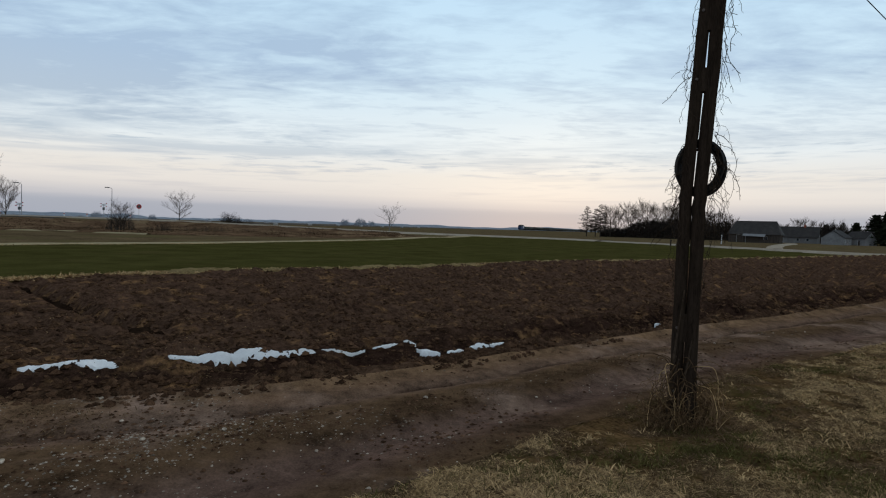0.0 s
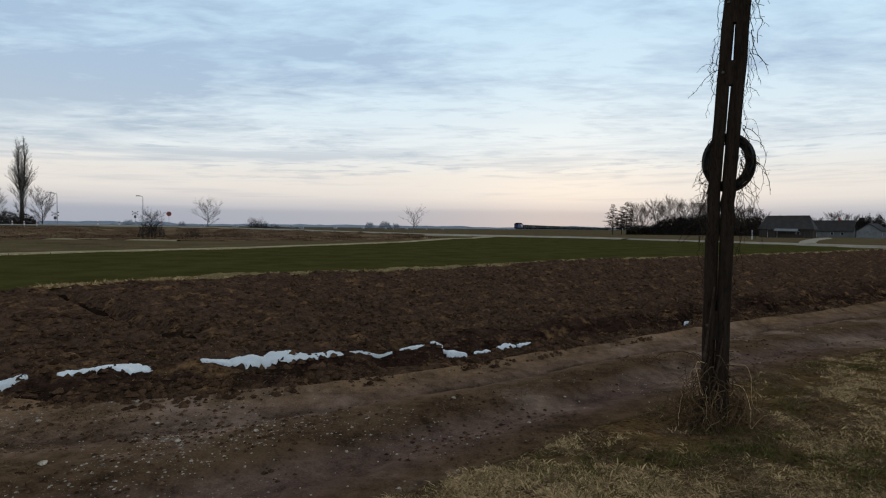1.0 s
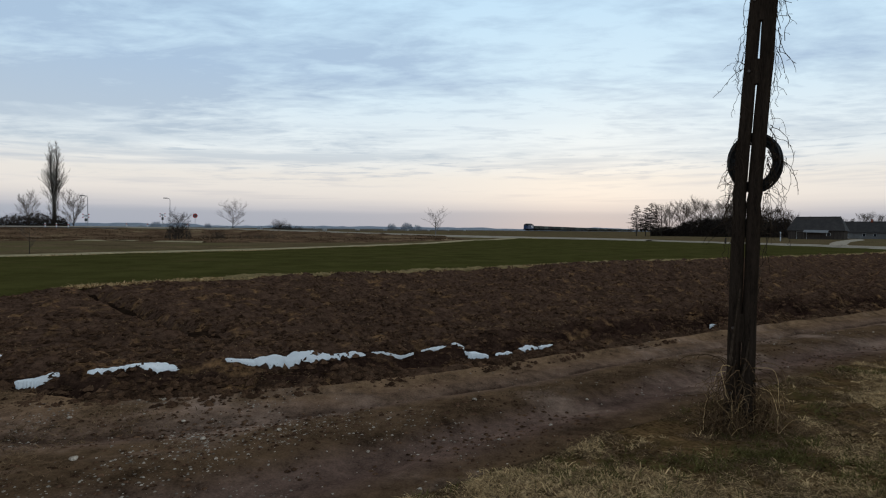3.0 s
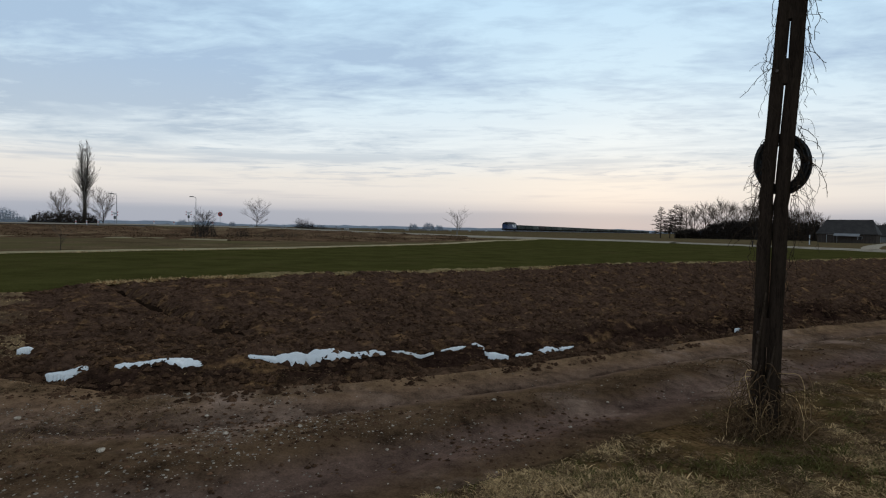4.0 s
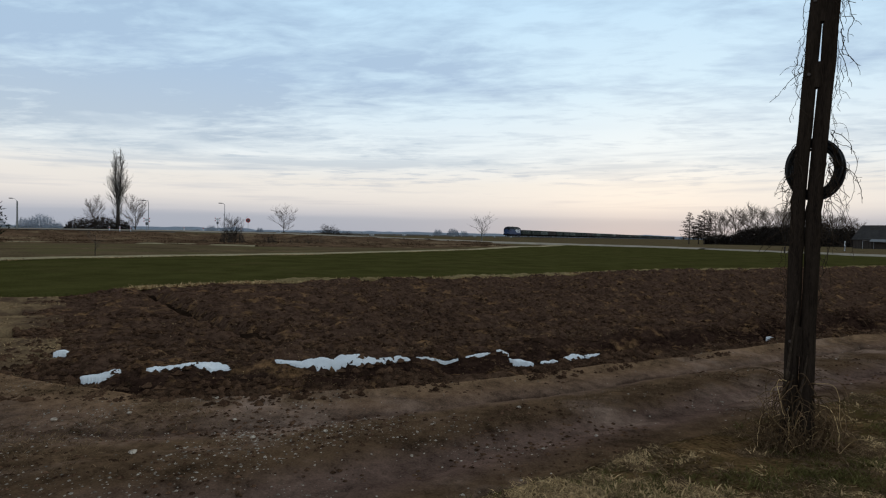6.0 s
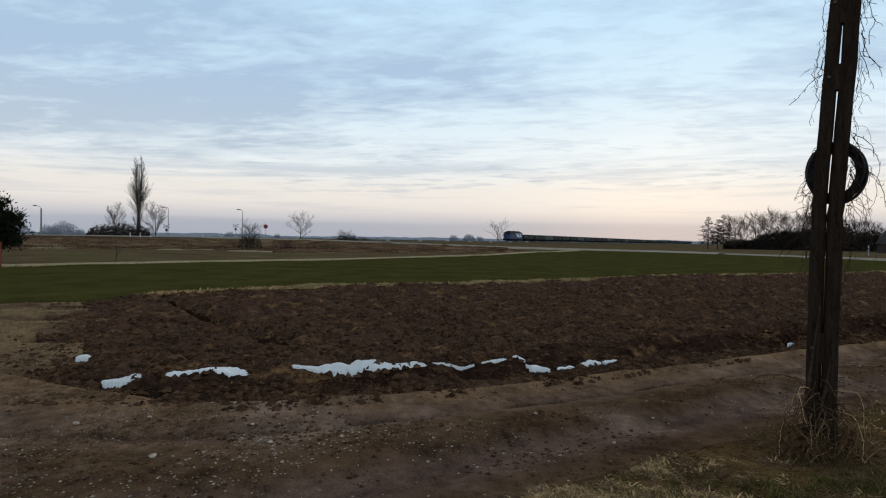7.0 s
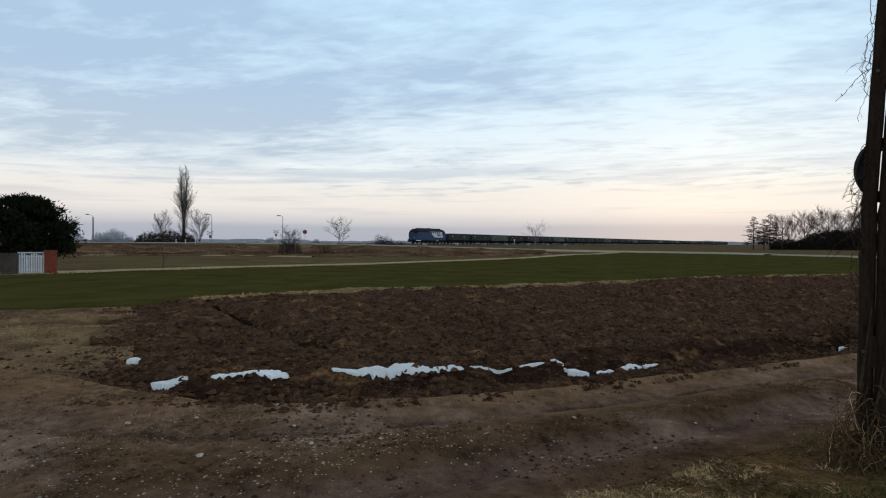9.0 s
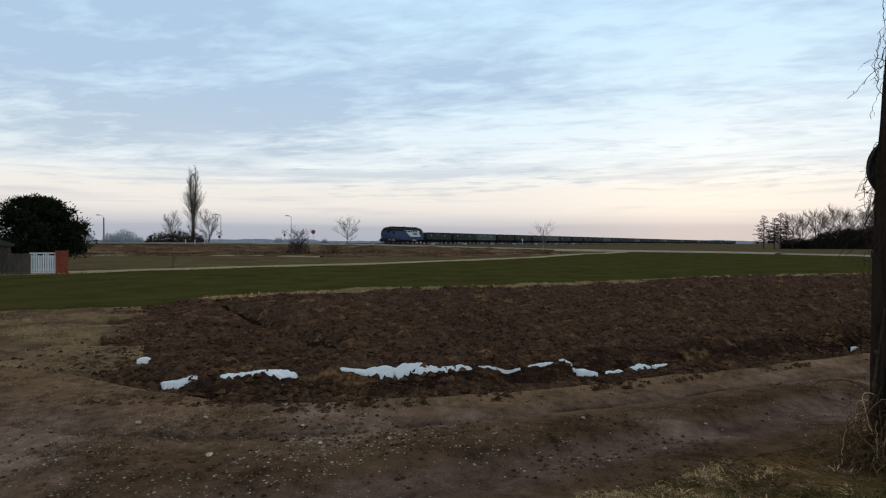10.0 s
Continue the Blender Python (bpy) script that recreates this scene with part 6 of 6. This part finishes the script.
def farm_house(name, L, W, eave, ridge, wall_mat, roof_mat, label, openings, hip=0.0, chimney=None, category="house"):
    """Long side along x facing -y; gables at the ends, drawn in by hip."""
    h = thing(name, pose(0, 0, 0), label, category)
    for y, holes in ((-W / 2, openings), (W / 2 - 0.3, [])):
        g = Geo()
        cut_wall(g, -L / 2, L / 2, y, 0, eave, holes)
        part("wall", g, M[wall_mat], h)
    for x in (-L / 2, L / 2 - 0.3):
        g = Geo()
        ring = [(-W / 2 + 0.3, 0), (W / 2 - 0.3, 0), (W / 2 - 0.3, eave)] + ([(0, ridge - 0.25)] if hip == 0 else []) + [(-W / 2 + 0.3, eave)]
        g.prism(ring, x, x + 0.3, Matrix(((0, 1, 0, 0), (1, 0, 0, 0), (0, 0, 1, 0), (0, 0, 0, 1))))
        part("gable", g, M[wall_mat], h)
    o = 0.4
    fall = (ridge - eave) / (W / 2) * o
    roof = None
    for s in (-1, 1):
        g = Geo()
        quad = [(-L / 2 - o, s * (W / 2 + o), eave - fall), (L / 2 + o, s * (W / 2 + o), eave - fall), (L / 2 + o - hip, 0, ridge), (-L / 2 - o + hip, 0, ridge)]
        g.add(quad + [(x, y, z + 0.14) for x, y, z in quad], [(0, 1, 2, 3), (7, 6, 5, 4), (0, 4, 5, 1), (1, 5, 6, 2), (2, 6, 7, 3), (3, 7, 4, 0)])
        part("roof_slope", g, M[roof_mat], h)
    if hip:
        for s in (-1, 1):
            g = Geo()
            tri = [(s * (L / 2 + o), -W / 2 - o, eave - fall), (s * (L / 2 + o), W / 2 + o, eave - fall), (s * (L / 2 + o - hip), 0, ridge)]
            g.add(tri + [(x, y, z + 0.14) for x, y, z in tri], [(0, 1, 2), (5, 4, 3), (0, 3, 4, 1), (1, 4, 5, 2), (2, 5, 3, 0)])
            part("roof_hip", g, M[roof_mat], h)
    g = Geo()
    g.box(-L / 2 - o + hip, L / 2 + o - hip, -0.12, 0.12, ridge + 0.06, ridge + 0.22)
    part("ridge_cap", g, M[roof_mat], h)
    for x0, x1, z0, z1 in openings:
        g = Geo()
        door = z0 < 0.05
        g.box(x0, x1, -W / 2 + 0.16, -W / 2 + 0.2, z0, z1)
        pane = part("door" if door else "window", g, M["brown_wall"] if door else M["glass"], h)
        g = Geo()
        f = 0.07
        g.box(x0, x0 + f, -W / 2 + 0.08, -W / 2 + 0.15, z0, z1)
        g.box(x1 - f, x1, -W / 2 + 0.08, -W / 2 + 0.15, z0, z1)
        g.box(x0 + f, x1 - f, -W / 2 + 0.08, -W / 2 + 0.15, z1 - f, z1)
        part("frame", g, M["white"], pane)
    if chimney is not None:
        g = Geo()
        g.box(chimney - 0.3, chimney + 0.3, -0.3, 0.3, ridge - 0.6, ridge + 0.8, chamfer=0.03)
        g.box(chimney - 0.36, chimney + 0.36, -0.36, 0.36, ridge + 0.8, ridge + 0.95)
        part("chimney", g, M["brick"], h)
    return h


def build_farm():
    barn = farm_house("barn", 13.2, 8.5, 2.7, 6.2, "brown_wall", "roof", "old dark barn with a weathered hipped roof", [(-4.5, -2.0, 0, 2.3), (2.6, 3.6, 1.0, 1.9)], hip=1.6)
    g = Geo()
    quad = [(-2.6, -6.6, 1.95), (3.2, -6.6, 1.8), (3.2, -4.3, 2.55), (-2.6, -4.3, 2.6)]
    g.add(quad + [(x, y, z + 0.1) for x, y, z in quad], [(3, 2, 1, 0), (4, 5, 6, 7), (0, 1, 5, 4), (1, 2, 6, 5), (2, 3, 7, 6), (3, 0, 4, 7)])
    part("lean_to_roof", g, M["pale_plaster"], barn, "pale sheet lean-to roof")
    for x in (-2.5, 3.1):
        g = Geo()
        g.box(x - 0.08, x + 0.08, -6.5, -6.34, 0, 1.9)
        part("post", g, M["brown_wall"], barn)
    barn.matrix_basis = stand(28.1, 196, -36)
    h2 = farm_house("outbuilding", 13.5, 8.0, 2.3, 5.6, "plaster", "roof", "grey farm outbuilding with a long dark roof", [(-5.2, -3.4, 0, 2.0), (0.5, 1.4, 0.9, 1.8), (3.4, 4.3, 0.9, 1.8)], chimney=2.5, category="outbuilding")
    h2.matrix_basis = stand(31.1, 240, -38)
    h3 = farm_house("farmhouse", 9.0, 7.6, 2.9, 5.6, "pale_plaster", "roof", "small pale farmhouse with a dark pitched roof", [(-3.3, -2.3, 0.9, 2.1), (-0.6, 0.4, 0.0, 2.0), (2.0, 3.0, 0.9, 2.1)])
    h3.matrix_basis = stand(33.9, 222, 40, 0.82)
    h4 = farm_house("farmhouse", 7.0, 6.0, 2.6, 4.9, "pale_plaster", "roof", "low white cottage with a dark roof", [(-2.4, -1.6, 0.9, 1.9), (0.9, 1.8, 0.0, 2.0)])
    h4.matrix_basis = stand(35.55, 228, -72, 0.88)
    for az, d, z in ((25.45, 140, 1.9), (21.27, 88, 0.95)):
        t = thing("marker_post", stand(az, d), "white-topped marker post beside the lane" if z > 1 else "short dark post beside the lane", "post")
        g = Geo()
        g.box(-0.08, 0.08, -0.08, 0.08, -0.2, z, chamfer=0.02)
        part("post", g, M["white" if z > 1 else "tree_bark"], t)
        g = Geo()
        g.box(-0.1, 0.1, -0.1, 0.1, z, z + 0.08, chamfer=0.02)
        part("cap", g, M["white" if z > 1 else "tree_bark"], t)


build_farm()


# ---- the level crossing and the posts along the bank ----
def street_lamp(az, d, h, turn):
    t = thing("street_lamp", stand(az, d, turn), "grey steel street lamp near the level crossing", "street lamp", "street lamps")
    g = Geo()
    g.tube([(0, 0, -0.2), (0, 0, h * 0.55), (0, 0, h - 0.25), (-0.12, 0, h - 0.05), (-0.5, 0, h + 0.05)], [0.08, 0.07, 0.05, 0.045, 0.04], 8)
    part("mast", g, M["galv"], t)
    g = Geo()
    g.box(-1.25, -0.45, -0.13, 0.13, h - 0.02, h + 0.14, chamfer=0.05)
    part("lamp_head", g, M["grey_paint"], t)
    return t


def crossbuck(az, d, h):
    t = thing("crossing_sign", stand(az, d, -az), "white and red crossbuck sign at the level crossing", "railway sign", "crossbuck signs")
    g = Geo()
    g.tube([(0, 0.05, -0.2), (0, 0.05, h + 0.2)], 0.045, 8)
    part("post", g, M["galv"], t)
    for s in (-1, 1):
        g = Geo()
        g.box(-0.6, 0.6, -0.012 + 0.026 * s, 0.012 + 0.026 * s, -0.075, 0.075, pose(0, 0, h, 0, 30 * s, 0))
        arm = part("arm", g, M["white"], t)
        for k in (-1, 1):
            g = Geo()
            x0, x1 = sorted((k * 0.42, k * 0.605))
            g.box(x0, x1, -0.016 + 0.026 * s, 0.016 + 0.026 * s, -0.08, 0.08, pose(0, 0, h, 0, 30 * s, 0))
            part("red_end", g, M["red"], arm)
    g = Geo()
    g.box(-0.2, 0.2, -0.06, 0.10, h - 0.95, h - 0.45, chamfer=0.03)
    part("signal_lamps", g, M["grey_paint"], t)


def build_crossing():
    street_lamp(-35.85, 131, 6.1, 36)
    street_lamp(-29.6, 134, 6.4, 30)
    crossbuck(-35.99, 119, 2.35)
    crossbuck(-30.2, 127, 2.8)
    t = thing("road_sign", stand(-27.55, 112, 27.5), "round red road sign on a grey post", "road sign")
    g = Geo()
    g.tube([(0, 0.04, -0.2), (0, 0.04, 2.75)], 0.035, 8)
    part("post", g, M["galv"], t)
    g = Geo()
    g.tube([(0, -0.012, 2.45), (0, 0.0, 2.45)], 0.40, 24)
    part("plate", g, M["red"], t)
    g = Geo()
    g.tube([(0, -0.02, 2.45), (0, -0.008, 2.45)], 0.24, 24)
    part("plate_centre", g, M["grey_paint"], t)
    # concrete mast with a lamp, beyond the line
    t = thing("concrete_mast", stand(-45.18, 126, 45), "square concrete lamp mast beyond the railway", "mast")
    g = Geo()
    g.add([(x * w, y * w, z) for z, w in ((-0.3, 0.17), (6.15, 0.11)) for x, y in ((-1, -1), (1, -1), (1, 1), (-1, 1))],
          [(3, 2, 1, 0), (4, 5, 6, 7), (0, 1, 5, 4), (1, 2, 6, 5), (2, 3, 7, 6), (3, 0, 4, 7)])
    part("mast", g, M["concrete"], t)
    g = Geo()
    g.tube([(0, 0, 6.1), (-0.3, 0, 6.5), (-0.7, 0, 6.6)], 0.035, 6)
    part("arm", g, M["galv"], t)
    g = Geo()
    g.box(-1.2, -0.65, -0.12, 0.12, 6.53, 6.68, chamfer=0.04)
    part("lamp_head", g, M["grey_paint"], t)
    first = None
    for az, d in ((-38.82, 116), (-38.05, 118), (-37.23, 120), (-33.0, 124), (-28.2, 120), (-31.4, 124)):
        m = stand(az, d)
        if first is None:
            first = thing("marker_post", m, "white roadside marker post on the bank", "post", "white marker posts")
            g = Geo()
            g.box(-0.11, 0.11, -0.05, 0.05, -0.2, 1.05, chamfer=0.03)
            part("post", g, M["white"], first)
            g = Geo()
            g.box(-0.112, 0.112, -0.053, 0.053, 0.72, 0.86)
            part("band", g, M["red"], first)
        else:
            copy_thing(first, m)
    # lineside board near the lone tree
    p = rail_place(75, 4.0)
    t = thing("lineside_post", pose(p.x, p.y, float(land(p.x, p.y)), 0, 0, 8), "white lineside marker post beside the railway", "railway post")
    g = Geo()
    g.tube([(0, 0, -0.2), (0, 0, 2.2)], 0.06, 8)
    part("post", g, M["white"], t)
    g = Geo()
    g.box(-0.22, 0.22, -0.03, 0.03, 1.35, 2.15, chamfer=0.01)
    part("board", g, M["white"], t)
    # pale cabinets and stones along the foot of the ballast
    for k, s in enumerate((16, 33, 50, 66, 84, 103, 122)):
        p = rail_place(s, 5.2)
        t = thing("lineside_cabinet", pose(p.x, p.y, float(land(p.x, p.y)), 0, 0, TRACK_TURN), "low pale concrete cable box beside the railway", "cable box", "cable boxes by the line")
        g = Geo()
        g.box(-0.3, 0.3, -0.75, 0.75, -0.1, 0.42, chamfer=0.06)
        part("box", g, M["concrete"], t)
        g = Geo()
        g.box(-0.34, 0.34, -0.8, 0.8, 0.42, 0.52, chamfer=0.05)
        part("lid", g, M["white"], t)


build_crossing()


# ---- the garden fence ----
def build_garden():
    x, y = spot(-49.47, 36.3)
    gate = thing("garden_gate", pose(x, y, 0.02, 0, 0, 49), "white garden gate with a wavy top", "gate")
    w = 1.06
    for k in range(11):
        g = Geo()
        u = k / 10
        top = 1.02 + 0.05 * math.sin(u * 2 * math.pi * 2)
        g.box(-w / 2 + u * (w - 0.07), -w / 2 + u * (w - 0.07) + 0.075, -0.012, 0.012, 0.06, top, chamfer=0.006)
        part("board", g, M["white"], gate)
    for z in (0.2, 0.86):
        g = Geo()
        g.box(-w / 2, w / 2, 0.014, 0.05, z, z + 0.07)
        part("rail", g, M["white"], gate)
    g = Geo()
    g.box(-w / 2 - 0.05, w / 2 + 0.05, -0.05, 0.05, 1.06, 1.12, chamfer=0.02)
    part("top_cap", g, M["white"], gate)
    x, y = spot(-48.2, 36.4)
    post = thing("brick_gatepost", pose(x, y, 0, 0, 0, 46), "red brick gatepost beside the white gate", "gatepost")
    for k in range(15):
        o = 0.006 * (k % 2)
        g = Geo()
        g.box(-0.27 + o, 0.27 - o, -0.27 + o, 0.27 - o, 0.078 * k, 0.078 * k + 0.066, chamfer=0.01)
        g.box(-0.262, 0.262, -0.262, 0.262, 0.078 * k + 0.066, 0.078 * k + 0.078)
        part("brick_course", g, M["brick"], post)
    g = Geo()
    g.box(-0.3, 0.3, -0.3, 0.3, 1.17, 1.23, chamfer=0.04)
    part("cap", g, M["brick"], post)
    x, y = spot(-51.6, 36.2)
    fence = thing("garden_fence", pose(x, y, 0, 0, 0, 51), "grey weathered board fence", "fence")
    for k in range(16):
        g = Geo()
        g.box(-0.8 + 0.1 * k, -0.8 + 0.1 * k + 0.09, -0.012, 0.012, 0.05, 1.08 + 0.02 * (k % 3), chamfer=0.006)
        part("board", g, M["brown_wall"], fence)
    for z in (0.25, 0.85):
        g = Geo()
        g.box(-0.8, 0.8, 0.014, 0.05, z, z + 0.07)
        part("rail", g, M["brown_wall"], fence)
    x, y = spot(-53.0, 40)
    shed = thing("garden_shed", pose(x, y, 0, 0, 0, 51), "small dark garden shed under the pine", "shed")
    g = Geo()
    g.box(-1.0, 1.0, -0.8, 0.8, 0, 1.5, chamfer=0.03)
    part("body", g, M["brown_wall"], shed)
    g = Geo()
    g.prism([(-1.15, 1.45), (1.15, 1.45), (1.15, 1.6), (0, 1.95), (-1.15, 1.6)], -0.95, 0.95)
    part("roof", g, M["roof"], shed)


build_garden()


# ---- the distance ----
def build_distance():
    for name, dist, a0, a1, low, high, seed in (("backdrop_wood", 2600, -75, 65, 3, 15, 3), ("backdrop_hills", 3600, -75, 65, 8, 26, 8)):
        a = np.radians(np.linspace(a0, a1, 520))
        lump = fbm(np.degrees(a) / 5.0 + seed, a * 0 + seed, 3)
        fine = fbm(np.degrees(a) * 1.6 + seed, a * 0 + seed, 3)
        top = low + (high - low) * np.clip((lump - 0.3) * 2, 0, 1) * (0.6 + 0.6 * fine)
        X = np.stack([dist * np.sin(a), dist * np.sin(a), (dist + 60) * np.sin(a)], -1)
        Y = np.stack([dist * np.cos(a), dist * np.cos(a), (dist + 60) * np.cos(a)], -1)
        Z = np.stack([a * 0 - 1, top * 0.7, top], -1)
        tagged(new(name, grid_mesh(name, X, Y, Z, M["haze_wood"])), "line of woods on the horizon, painted blue with haze", "woods", kind="structure")
    rng = random.Random(77)
    first = None
    for k in range(13):
        az = -46 + k * 2.4 + rng.uniform(-0.5, 0.5)
        x, y = spot(az, rng.uniform(760, 980))
        m = pose(x, y, 0, 0, 0, rng.uniform(0, 180)) @ Matrix.Scale(rng.uniform(0.5, 0.85), 4)
        if first is None:
            first = thing("distant_house", m, "small house on the skyline with haze painted in", "house", "houses on the skyline")
            g = Geo()
            g.box(-5, 5, -4, 4, -0.5, 3.6)
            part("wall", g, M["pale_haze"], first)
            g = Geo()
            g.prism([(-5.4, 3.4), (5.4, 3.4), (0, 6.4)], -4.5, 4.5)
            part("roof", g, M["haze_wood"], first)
        else:
            copy_thing(first, m)
    for k, (az, d, s) in enumerate(((-43.6, 520, 2.0), (-44.6, 560, 1.6), (-42.5, 600, 1.2), (-46.5, 540, 1.5), (-30.7, 700, 1.3), (-26.5, 640, 1.0), (-8.1, 900, 2.0), (-9.6, 940, 1.8), (-7.0, 900, 1.4))):
        w = thicket("distant_trees", 9, 7, 5.0, 80 + k, 1500, "clump of trees on the skyline with haze painted in", "haze_wood", "trees") if k == 0 else copy_thing(w0, pose(0, 0, 0))
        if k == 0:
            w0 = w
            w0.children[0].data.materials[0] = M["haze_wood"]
        x, y = spot(az, d)
        w.matrix_basis = pose(x, y, 0, 0, 0, 60 * k) @ Matrix.Scale(s, 4)


# far walls, with the haze of distance painted into their colour
M["pale_haze"] = material("haze_tinted_wall", (0.30, 0.31, 0.33), (0.42, 0.43, 0.45), 0.2, 0.95, 0.0, 2.0)
build_distance()

# ---- what moves: the train comes along the line ----
def motions():
    # seconds, metres from the front buffers to the point RAIL_P
    run = [(0.0, 375.6), (0.25, 371.2), (0.5, 366.6), (0.6, 281.8), (0.75, 279.6), (1.0, 275.6), (2.0, 260.2), (2.7, 249.0), (3.8, 229.5), (3.9, 227.8), (4.0, 159.9), (4.1, 158.2),
           (4.5, 151.8), (5.5, 135.4), (6.5, 119.4), (7.2, 108.2), (7.3, 106.6), (7.4, 41.2), (7.5, 39.5), (8.0, 31.6), (9.0, 16.0), (10.0, 0.2)]
    for ob, back in TRAIN:
        walk(ob, [(t, rail_pose(s + back, 0, RAIL_Z)) for t, s in run])


motions()
